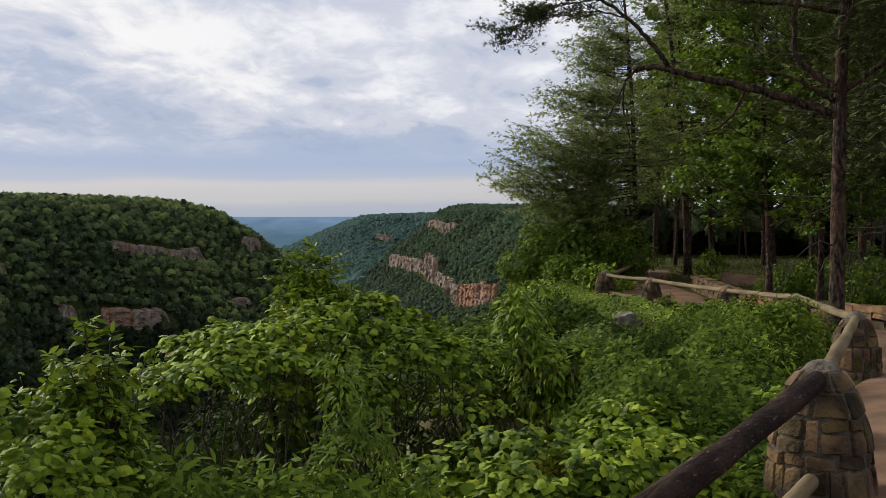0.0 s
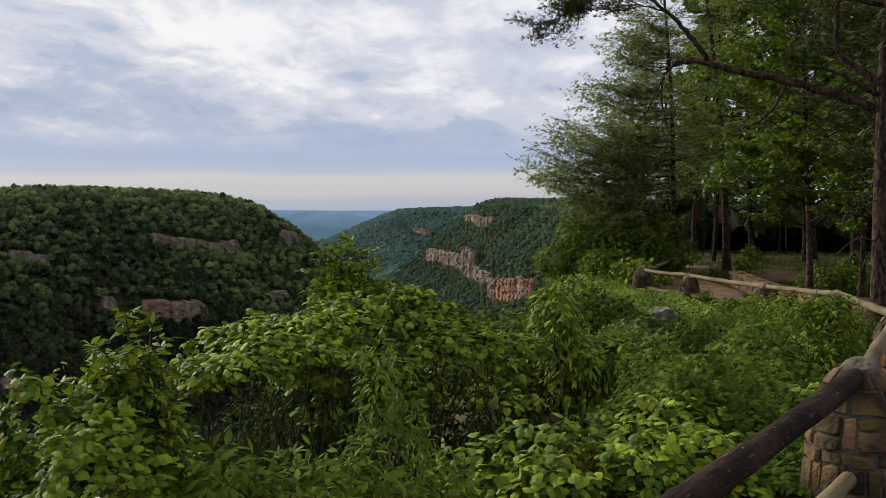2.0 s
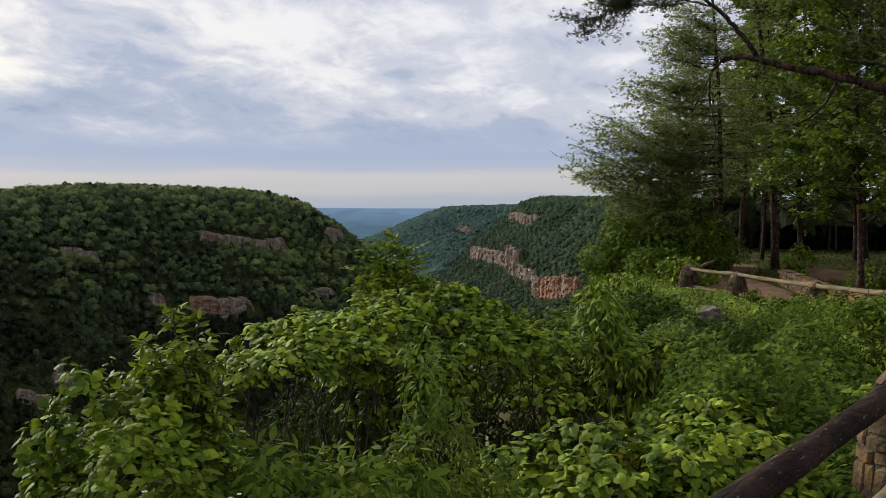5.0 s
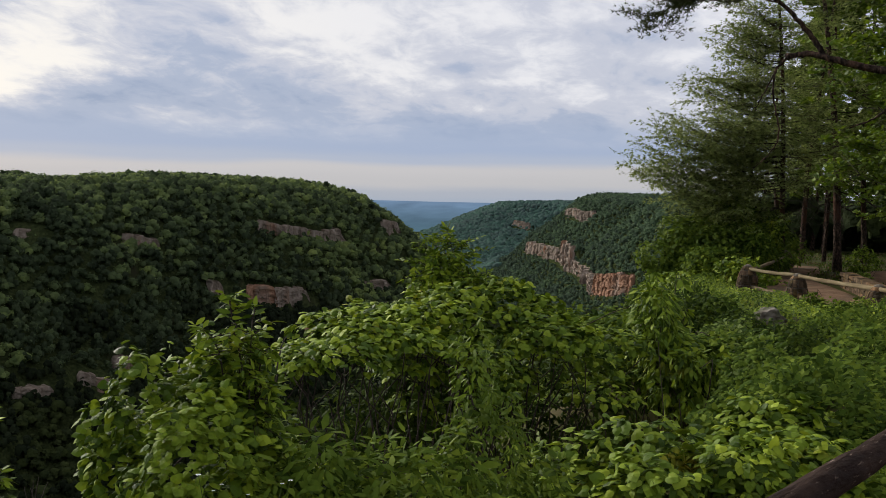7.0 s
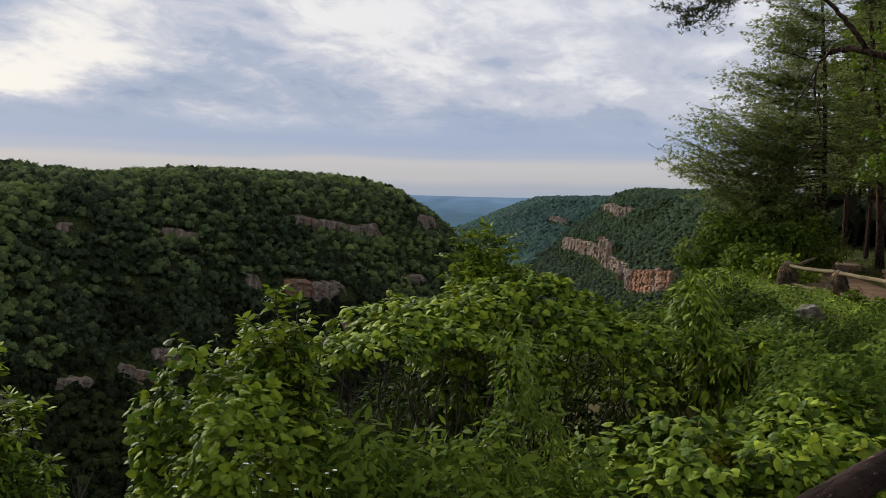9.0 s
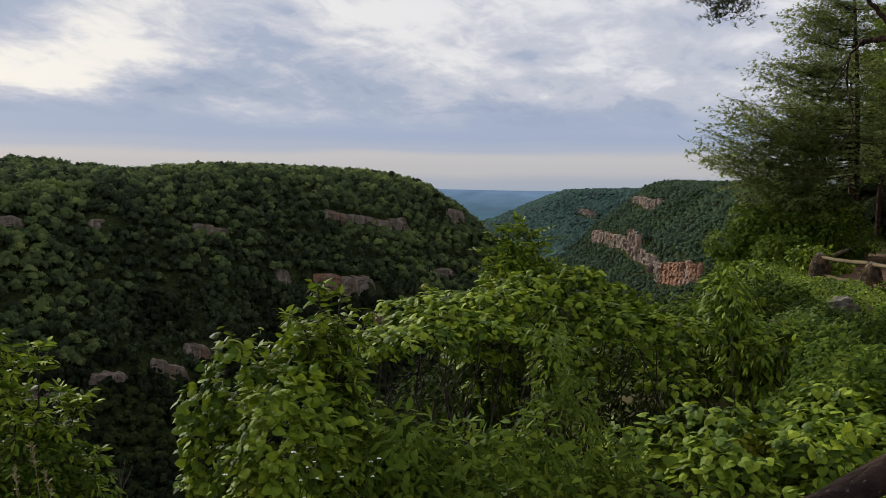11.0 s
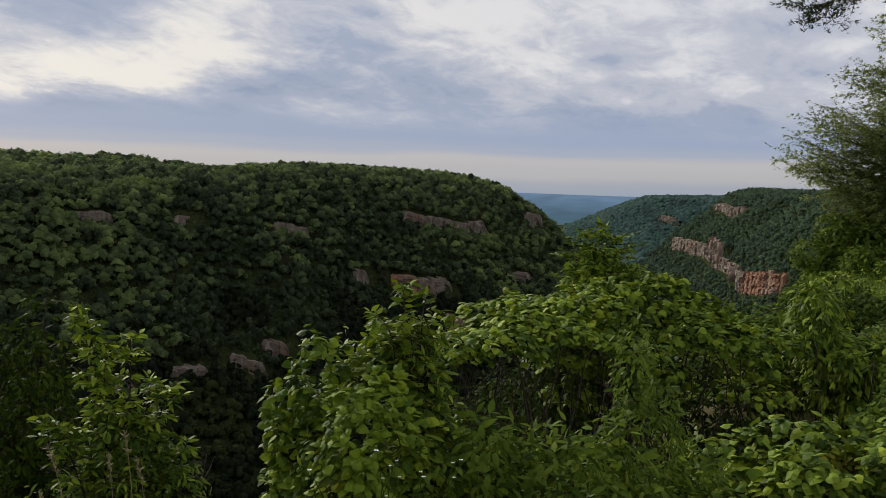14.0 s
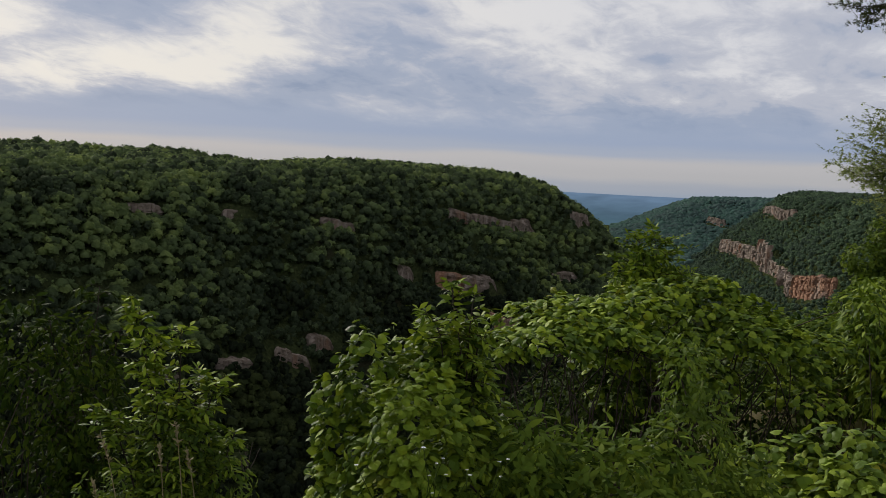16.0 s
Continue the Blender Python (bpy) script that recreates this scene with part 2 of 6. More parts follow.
M_TWIG = material("twig_bark", [(0.35, (0.024, 0.018, 0.014)), (0.65, (0.052, 0.040, 0.032))], 12.0, 5, 0.9, 0.4, 40)
M_DEADWOOD = material("dead_twig", [(0.35, (0.036, 0.029, 0.024)), (0.65, (0.066, 0.056, 0.048))], 12.0, 5, 0.9, 0.4, 40)
M_LOG_DARK = material("dark_log", [(0.3, (0.006, 0.0030, 0.0022)), (0.5, (0.015, 0.0080, 0.0060)), (0.72, (0.040, 0.024, 0.017))], 10.0, 9, 0.85, 1.0, 30, stretch=(1, 1, 0.25), gloss=0.08, bump_dist=0.03,
                      second=(0.15, 0.115, 0.09), second_scale=60, second_at=(0.62, 0.70))
M_LOG = material("weathered_log", [(0.3, (0.080, 0.060, 0.032)), (0.7, (0.190, 0.152, 0.090))], 9.0, 8, 0.9, 0.8, 30, stretch=(1, 1, 0.15), spread=0.15, gloss=0.1,
                 second=(0.15, 0.135, 0.085), second_scale=3, second_at=(0.52, 0.72))
M_STONE = material("field_stone", [(0.3, (0.026, 0.018, 0.012)), (0.5, (0.064, 0.045, 0.027)), (0.72, (0.125, 0.095, 0.058))], 6.0, 9, 0.95, 1.0, 26, spread=0.6, gloss=0.1, bump_dist=0.03,
                   second=(0.165, 0.108, 0.046), second_scale=2.6, second_at=(0.5, 0.66))
M_MORTAR = material("mortar", [(0.3, (0.040, 0.033, 0.026)), (0.7, (0.105, 0.090, 0.074))], 12.0, 8, 0.95, 1.0, 40, gloss=0.1, bump_dist=0.03)
M_CAP = material("pale_mortar", [(0.3, (0.070, 0.058, 0.046)), (0.5, (0.135, 0.116, 0.094)), (0.7, (0.215, 0.190, 0.158))], 9.0, 10, 0.95, 1.0, 30, gloss=0.05, bump_dist=0.04)
M_DIRT = material("path_dirt", [(0.3, (0.108, 0.060, 0.035)), (0.7, (0.205, 0.130, 0.082))], 2.5, 9, 0.95, 0.6, 30, second=(0.075, 0.055, 0.035), second_scale=0.8, second_at=(0.5, 0.68))
M_BOULDER = material("boulder", [(0.3, (0.070, 0.058, 0.046)), (0.5, (0.150, 0.130, 0.108)), (0.7, (0.270, 0.245, 0.210))], 5.0, 10, 0.95, 1.0, 20, second=(0.09, 0.10, 0.06), second_scale=4, second_at=(0.52, 0.66))
M_CLIFF = material("sandstone_cliff", [(0.28, (0.085, 0.066, 0.055)), (0.48, (0.200, 0.160, 0.132)), (0.7, (0.330, 0.275, 0.235))], 0.30, 10, 0.95, 1.0, 0.9, stretch=(1, 1, .35),
                   second=(0.24, 0.130, 0.082), second_scale=0.07, second_at=(0.57, 0.70), bump_dist=1.0, gloss=0.1)
M_CLIFF_RED = material("red_cliff", [(0.30, (0.090, 0.052, 0.038)), (0.46, (0.232, 0.130, 0.086)), (0.7, (0.365, 0.218, 0.148))], 0.28, 10, 0.95, 1.0, 0.9, stretch=(1, 1, .3), bump_dist=1.0, gloss=0.1,
                       second=(0.24, 0.195, 0.165), second_scale=0.05, second_at=(0.57, 0.68))


def ground_material():
    """Grass, bare soil and leaf litter in patches; rock where the sheet stands steep."""
    m = material("ground_cover", [(0.3, (0.020, 0.026, 0.004)), (0.5, (0.036, 0.042, 0.007)), (0.7, (0.056, 0.054, 0.012))], 1.5, 9, 0.95, 0.7, 14,
                 second=(0.055, 0.034, 0.018), second_scale=0.30, second_at=(0.58, 0.70), gloss=0.1)
    return m


M_GROUND = ground_material()


M_CANYON = material("canyon_floor", [(0.3, (0.018, 0.024, 0.010)), (0.5, (0.030, 0.040, 0.016)), (0.7, (0.055, 0.068, 0.026))], 0.6, 10, 1.0, 1.0, 0.9, gloss=0.0, bump_dist=1.5,
                    second=(0.03, 0.03, 0.018), second_scale=0.05, second_at=(0.60, 0.72))

# ---------------------------------------------------------------- mesh helpers


def mesh_np(name, verts, faces, mat, smooth=False):
    """A mesh from arrays: verts (n, 3), faces (m, k)."""
    me = bpy.data.meshes.new(name)
    verts = np.asarray(verts, np.float32).reshape(-1, 3)
    faces = np.asarray(faces, np.int32)
    n, k = faces.shape
    me.vertices.add(len(verts)), me.loops.add(n * k), me.polygons.add(n)
    me.vertices.foreach_set("co", verts.ravel())
    me.loops.foreach_set("vertex_index", faces.ravel())
    me.polygons.foreach_set("loop_start", np.arange(0, n * k, k, dtype=np.int32))
    me.polygons.foreach_set("use_smooth", np.full(n, smooth))
    me.update(calc_edges=True)
    me.validate()
    me.materials.append(mat)
    return me


def part_np(name, verts, faces, mat, parent=None, smooth=False, label=""):
    ob = new(name, mesh_np(name, verts, faces, mat, smooth))
    if parent is not None:
        ob.parent = parent
    return tagged(ob, label)


def thing(name, at, label, category, group="", kind=""):
    ob = new(name)
    ob.location = at
    ob.empty_display_size = 0.2
    return tagged(ob, label, category, group, kind)


def P(az, dist, z):
    """A place by its bearing from straight ahead (right positive), its distance on the ground, and its height."""
    a = radians(az)
    return Vector((dist * math.sin(a), dist * math.cos(a), z))


def unit(v):
    return v / np.maximum(np.linalg.norm(v, axis=-1, keepdims=True), 1e-9)


def stamp(template, faces, pos, axis, normal, size):
    """Copies of a small template, x along axis, z along normal, joined."""
    axis = unit(axis - (axis * normal).sum(-1, keepdims=True) * normal)
    side = np.cross(normal, axis)
    t = np.asarray(template)
    v = pos[:, None] + (axis[:, None] * t[None, :, 0:1] + side[:, None] * t[None, :, 1:2] + normal[:, None] * t[None, :, 2:3]) * size[:, None, None]
    f = np.asarray(faces)[None] + (np.arange(len(pos)) * len(t))[:, None, None]
    return v.reshape(-1, 3), f.reshape(-1, np.asarray(faces).shape[1])


# leaf templates: x from the stalk to the tip, one long
HEART = [(0.10, 0, 0), (-0.05, 0.30, -0.05), (0.38, 0.43, -0.07), (1.0, 0, -0.22), (0.38, -0.43, -0.07), (-0.05, -0.30, -0.05), (0.48, 0, 0.05)]
HEART_F = [(6, 1, 0), (6, 2, 1), (6, 3, 2), (6, 4, 3), (6, 5, 4), (6, 0, 5)]
HEART_FINE = [(0.06, 0, 0), (-0.09, 0.22, -0.03), (0.06, 0.43, -0.08), (0.36, 0.47, -0.10), (0.70, 0.30, -0.10), (0.98, 0, -0.20), (0.70, -0.30, -0.10), (0.36, -0.47, -0.10), (0.06, -0.43, -0.08), (-0.09, -0.22, -0.03), (0.40, 0, 0.05)]
HEART_FINE_F = [(10, (i + 1) % 10, i) for i in range(10)]
BLADE = [(0, 0, 0), (0.35, 0.17, 0.0), (0.7, 0.13, -0.06), (1.0, 0, -0.16), (0.7, -0.13, -0.06), (0.35, -0.17, 0.0)]
BLADE_F = [(0, 5, 1), (1, 5, 4), (1, 4, 2), (2, 4, 3)]
DIAMOND = [(0, 0, 0), (0.42, 0.30, -0.05), (1.0, 0, -0.16), (0.42, -0.30, -0.05)]
DIAMOND_F = [(0, 2, 1), (0, 3, 2)]
QUAD = [(-0.5, -0.4, -0.08), (0.45, -0.45, 0.04), (0.5, 0.4, -0.10), (-0.4, 0.5, 0.05)]
QUAD_F = [(0, 1, 2), (0, 2, 3)]
CLUMP = [(-0.5, -0.35, -0.1), (0.1, -0.5, 0.05), (0.55, 0.0, -0.12), (0.1, 0.45, 0.05), (-0.45, 0.4, -0.08)]
CLUMP_F = [(0, 1, 2), (0, 2, 3), (0, 3, 4)]


def tuft_template(n=5, seed=1, wide=0.11):
    r = np.random.default_rng(seed)
    v, f = [], []
    for i in range(n):
        a = ((i + 0.5) / n - 0.5) * 1.5 + r.uniform(-0.15, 0.15)
        ln = r.uniform(0.55, 1.0)
        d = np.array([math.cos(a), math.sin(a), r.uniform(-0.35, 0.45)]) * ln
        s = np.array([-math.sin(a), math.cos(a), 0]) * wide
        k = len(v)
        v += [tuple(s + d * 0.1), tuple(-s + d * 0.1), tuple(d)]
        f.append((k, k + 1, k + 2))
    return v, f


TUFT, TUFT_F = tuft_template()
NEEDLES, NEEDLES_F = tuft_template(6, 4, 0.07)


def tube(points, radii, sides=8, rough=0.0, seed=0):
    """A tapered, slightly uneven tube along points: verts and quads (ends closed to points)."""
    r = np.random.default_rng(seed)
    pts = np.asarray(points, float)
    radii = np.asarray(radii, float)
    n = len(pts)
    tan = np.gradient(pts, axis=0)
    tan = unit(tan)
    ref = np.array([0.31, 0.17, 0.93])
    if abs(tan[0] @ ref) > 0.9:
        ref = np.array([0.93, 0.31, 0.17])
    u = unit(np.cross(tan, ref))
    w = np.cross(tan, u)
    a = np.linspace(0, 2 * math.pi, sides, endpoint=False)
    rr = radii[:, None] * (1 + rough * r.uniform(-1, 1, (n, sides)))
    v = pts[:, None] + rr[..., None] * (np.cos(a)[None, :, None] * u[:, None] + np.sin(a)[None, :, None] * w[:, None])
    v = v.reshape(-1, 3)
    f = []
    for i in range(n - 1):
        for j in range(sides):
            k = (j + 1) % sides
            f.append((i * sides + j, i * sides + k, (i + 1) * sides + k, (i + 1) * sides + j))
    c0, c1 = len(v), len(v) + 1
    v = np.vstack([v, pts[0], pts[-1]])
    for j in range(sides):
        k = (j + 1) % sides
        f.append((c0, k, j, c0))
        f.append((c1, (n - 1) * sides + j, (n - 1) * sides + k, c1))
    f = [q for q in f]
    tri = []
    for q in f:
        if q[0] == q[3]:
            tri.append(q[:3])
        else:
            tri += [(q[0], q[1], q[2]), (q[0], q[2], q[3])]
    return v, np.array(tri)


def join(pieces):
    vs, fs, k = [], [], 0
    for v, f in pieces:
        vs.append(np.asarray(v)), fs.append(np.asarray(f) + k)
        k += len(v)
    return np.vstack(vs), np.vstack(fs)


# ---------------------------------------------------------------- the lie of the land
def fbm(x, y, scale, octaves=4, seed=0):
    """Smooth value noise on arrays, about -1 to 1."""
    out, amp, tot = np.zeros_like(x, dtype=float), 1.0, 0.0
    for o in range(octaves):
        sx, sy = x / scale * 2 ** o + 17.3 * seed, y / scale * 2 ** o - 9.1 * seed
        ix, iy = np.floor(sx), np.floor(sy)
        fx, fy = sx - ix, sy - iy
        fx, fy = fx * fx * (3 - 2 * fx), fy * fy * (3 - 2 * fy)

        def h(a, b):
            s = np.sin(a * 127.1 + b * 311.7 + seed * 74.7) * 43758.5453
            return (s - np.floor(s)) * 2 - 1
        v = (h(ix, iy) * (1 - fx) + h(ix + 1, iy) * fx) * (1 - fy) + (h(ix, iy + 1) * (1 - fx) + h(ix + 1, iy + 1) * fx) * fy
        out += v * amp
        tot += amp
        amp *= 0.5
    return out / tot


def signed(x, y, poly):
    """Distance outside a polygon (negative inside)."""
    poly = np.asarray(poly, float)
    best = np.full(x.shape, 1e18)
    inside = np.zeros(x.shape, bool)
    for (ax, ay), (bx, by) in zip(poly, np.roll(poly, -1, 0)):
        dx, dy = bx - ax, by - ay
        t = np.clip(((x - ax) * dx + (y - ay) * dy) / (dx * dx + dy * dy), 0, 1)
        best = np.minimum(best, (x - ax - t * dx) ** 2 + (y - ay - t * dy) ** 2)
        cross = (ay > y) != (by > y)
        with np.errstate(divide="ignore", invalid="ignore"):
            inside ^= cross & (x < (bx - ax) * (y - ay) / (by - ay) + ax)
    d = np.sqrt(best)
    return np.where(inside, -d, d)


EAST = [(-60, -80), (-12, -10), (-3.2, -1.5), (-1.5, 1.5), (-0.7, 3.0), (0.0, 4.5), (0.4, 6.5), (0.6, 10), (1.6, 16), (2.6, 22), (3.0, 27), (3.6, 34), (15, 70), (75, 200), (150, 420), (175, 700), (130, 880), (96, 980), (88, 1050), (75, 1220),
        (8, 1480), (-8, 1570), (50, 1720), (420, 1800), (4500, 1700), (4500, -4500), (-900, -4500), (-500, -600)]
WEST = [(-580, -500), (-450, 60), (-350, 330), (-318, 430), (-282, 520), (-238, 600), (-212, 660), (-200, 720), (-210, 790), (-280, 900), (-700, 1300), (-4500, 2600), (-4500, -600)]
NORTH = [(-175, 2350), (-205, 2500), (-40, 2800), (4500, 3300), (4500, 1900), (600, 1960), (140, 2120)]


# rock faces in the canyon walls: corner points (bearing, distance, foot), height, block size, red
WALL_LEDGES = [
    ([(-18.8, 554, -65), (-17.9, 558, -67), (-17.1, 562, -68)], 11, 2.4, 1),
    ([(-17.2, 561, -68), (-16.2, 567, -69), (-15.2, 573, -70)], 10, 2.0, 0),
    ([(-15.5, 538, -84), (-13.6, 547, -89)], 9, 2.2, 1),
    ([(-18.2, 612, -29), (-17.0, 618, -32), (-15.7, 636, -34), (-14.6, 649, -37)], 6, 1.8, 0),
    ([(-14.7, 648, -38), (-14.0, 656, -39), (-13.4, 665, -40)], 8, 2.2, 0),
    ([(-11.1, 712, -36), (-10.2, 725, -37)], 8, 2.4, 0),
    ([(-8.2, 650, -79), (-7.5, 662, -80)], 9, 2.2, 0),
    ([(-36.0, 476, -26), (-34.1, 486, -26)], 4, 2.0, 0),
    ([(-30.9, 502, -29), (-29.7, 505, -29)], 6, 2.6, 0),
    ([(-25.4, 536, -33), (-23.5, 546, -36)], 5, 1.8, 0),
    ([(-27.7, 430, -84), (-26.8, 432, -87), (-25.7, 434, -90)], 7, 1.6, 0),
    ([(-25.9, 451, -82), (-24.5, 455, -84)], 6, 1.6, 0),
    ([(-31.0, 408, -83), (-29.0, 416, -84)], 3, 1.2, 0),
    ([(-34.2, 386, -84), (-33.0, 390, -84)], 4, 1.4, 0),
    ([(-20.8, 539, -60), (-20.0, 544, -61)], 7, 2.2, 0),
    ([(-11.9, 631, -67), (-10.8, 646, -67)], 5, 2.2, 0),
]
FAR_LEDGES = [
    ([(-2.95, 1466, -98), (-2.3, 1386, -96), (-1.66, 1300, -94), (-0.97, 1230, -95)], 16, 5.0, 0),
    ([(-1.2, 1252, -95), (-0.97, 1230, -96), (-0.6, 1160, -98)], 25, 5.0, 0),
    ([(-0.64, 1164, -98), (-0.2, 1100, -97), (0.35, 1032, -96)], 13, 4.5, 0),
    ([(0.3, 1036, -97), (0.6, 985, -100), (0.85, 954, -101)], 12, 4.0, 0),
    ([(0.75, 958, -101), (1.48, 928, -98), (2.3, 902, -94), (2.95, 880, -90)], 18, 3.6, 1),
    ([(-0.95, 1490, -46), (-0.54, 1454, -46), (0.05, 1378, -48), (0.65, 1340, -45)], 14, 4.5, 0),
    ([(-3.9, 2212, -93), (-3.4, 2180, -95), (-2.9, 2160, -98)], 15, 6.0, 0),
]
BANDS = WALL_LEDGES + FAR_LEDGES


def beside(x, y, pts):
    """How far a place lies before (positive) or behind a rock face, how near its ends, and the foot there."""
    x, y = np.asarray(x, float), np.asarray(y, float)
    best, out, end, foot = np.full(x.shape, 1e9), np.zeros(x.shape), np.zeros(x.shape), np.zeros(x.shape)
    q = [(d * math.sin(radians(a)), d * math.cos(radians(a)), z) for a, d, z in pts]
    for k, (p0, p1) in enumerate(zip(q[:-1], q[1:])):
        dx, dy = p1[0] - p0[0], p1[1] - p0[1]
        ln = math.hypot(dx, dy)
        raw = ((x - p0[0]) * dx + (y - p0[1]) * dy) / ln ** 2
        t = np.clip(raw, 0, 1)
        d = np.hypot(x - p0[0] - t * dx, y - p0[1] - t * dy)
        front = ((x - p0[0]) * dy - (y - p0[1]) * dx) * (1 if p0[0] * dy - p0[1] * dx < 0 else -1)
        over = np.maximum(-raw if k == 0 else 0, raw - 1 if k == len(q) - 2 else 0) * ln
        near = d < best
        best = np.where(near, d, best)
        out = np.where(near, np.sign(front) * d, out)
        end = np.where(near, np.maximum(over, 0), end)
        foot = np.where(near, p0[2] + (p1[2] - p0[2]) * t, foot)
    return out, end, foot


def height(x, y):
    x, y = np.asarray(x, float), np.asarray(y, float)
    r = np.hypot(x, y)
    far = np.clip((r - 60) / 300, 0, 1)
    wob = fbm(x, y, 90, 4, 1) * 16 * far + fbm(x, y, 7, 3, 2) * 0.4 * (1 - far)
    floor = np.interp(r, [0, 500, 1200, 2000, 3000, 4200, 4800, 6000], [-190, -190, -185, -168, -172, -150, -120, -60]) + fbm(x, y, 240, 4, 3) * 14 * far * np.clip((4300 - r) / 800, 0.1, 1)
    de = signed(x, y, EAST) + wob
    top_e = np.interp(y, [-50, 5, 10, 17, 21, 26, 36, 70, 200, 800, 1500], [0.2, 0.0, -0.25, -0.68, -0.95, -1.12, -1.2, -2.0, -6, -12, -16])
    near = np.clip((r - 60) / 120, 0, 1)
    drop_near = np.interp(de, [0, 2, 6, 14, 30, 45, 120, 200, 400], [0, -1.3, -5.0, -14, -36, -75, -110, -155, -190])
    drop_far = np.interp(de, [-30, 0, 25, 45, 70, 105, 200, 380], [0, -8, -28, -44, -62, -100, -150, -190])
    e = top_e + drop_near * (1 - near) + drop_far * near + fbm(x, y, 5, 3, 5) * np.interp(de, [-3, 0], [0.03, 0.12])
    e = e - 1.5 * np.exp(-((x - .45) / .75) ** 2 - ((y - 8.7) / 1.5) ** 2)  # hollow under the vines
    e = e - 1.0 * np.exp(-((x - 1.67) / .5) ** 2 - ((y - 9.7) / .6) ** 2)
    dw = signed(x, y, WEST) + wob
    w = -2.5 + np.interp(x, [-330, -275, -222, -190], [0.0, 3.6, 3.6, 0.6]) + np.interp(dw, [-260, -120, 0, 30, 55, 80, 92, 130, 150, 178, 250, 330], [0, 0, -6, -14, -28, -50, -62, -82, -100, -122, -165, -190])
    w = w + fbm(x, y, 60, 3, 6) * 3
    crest = np.interp(np.degrees(np.arctan2(x, y)), [-37, -34.3, -32, -30, -28.2, -26.6, -24.5, -20, -16, -14, -12.8, -11.2, -9.6], [1.4, 2.6, 0, -2.8, -4.6, -3.2, -1.4, -2.2, -2.8, -3.9, -5.0, -1, 1.5])
    w = w + crest * np.clip((10 - dw) / 60, 0, 1)  # swells of the plateau
    dn = signed(x, y, NORTH) + wob
    nn = -45 + np.interp(dn, [-200, 0, 60, 120, 170, 260, 420], [0, -8, -34, -60, -82, -108, -140])
    z = np.maximum(np.maximum(floor, e), np.maximum(w, nn))
    if r.max() < 200:
        return z
    for pts, h, blk, red in BANDS:  # the slope stands up in a step at each rock face
        reach = max(16.0, h * 1.2)
        a = np.degrees(np.arctan2(x, y))
        near = (a > min(p[0] for p in pts) - 3) & (a < max(p[0] for p in pts) + 3) & (np.abs(r - np.interp(a, *zip(*sorted((p[0], p[1]) for p in pts)))) < reach * 3)
        if not near.any():
            continue
        out, end, foot = beside(x[near], y[near], pts)
        target = np.where(out > -max(3.0, blk * 1.3), foot - 1.0 - np.maximum(out, 0) * .75, foot + h * .9 + np.minimum(-out, 12) * .25)
        k = np.clip(1.5 - np.abs(out) / reach * 1.5, 0, 1) * np.clip(1 - end / 8, 0, 1)
        z[near] = z[near] * (1 - k) + target * k
    return z


def ground_at(x, y):
    return float(height(np.array([x]), np.array([y]))[0])


def build_ground():
    az = np.concatenate([np.arange(-180, -52, 4.0), np.arange(-52, -5, 0.55), np.arange(-5, 4, 0.16), np.arange(4, 34, 0.55), np.arange(34, 180, 4.0)])
    rr = np.concatenate([[0.3, 0.8], np.geomspace(1.4, 60, 90), np.geomspace(63, 360, 44), np.arange(365, 880, 5.5), np.arange(886, 1520, 9), np.geomspace(1530, 3400, 44)])
    A, R = np.meshgrid(np.radians(az), rr)
    x, y = R * np.sin(A), R * np.cos(A)
    z = height(x, y)
    n, m = x.shape
    v = np.stack([x, y, z], -1).reshape(-1, 3)
    i, j = np.meshgrid(np.arange(n - 1), np.arange(m), indexing="ij")
    k = (j + 1) % m
    f = np.stack([i * m + j, (i + 1) * m + j, (i + 1) * m + k, i * m + k], -1).reshape(-1, 4)
    cap = np.stack([np.zeros(m, int), np.arange(m), (np.arange(m) + 1) % m, np.zeros(m, int)], -1)
    me = mesh_np("ground", v, f[:, ::-1], M_GROUND, True)
    me.materials.append(M_CANYON)
    cen = v[f].mean(1)
    canyon = (np.hypot(cen[:, 0], cen[:, 1]) > 120) | (cen[:, 2] < -9)
    me.polygons.foreach_set("material_index", canyon.astype(np.int32))
    ob = new("ground", me)
    # the small round of soil underfoot
    ring = v[:m]
    part_np("ground_patch", np.vstack([ring, ring.mean(0)]), [(a, m, (a + 1) % m) for a in range(m)], M_GROUND, ob)
    return tagged(ob, "grassy rim and forested canyon ground of soil and rock", "ground", kind="structure")


build_ground()


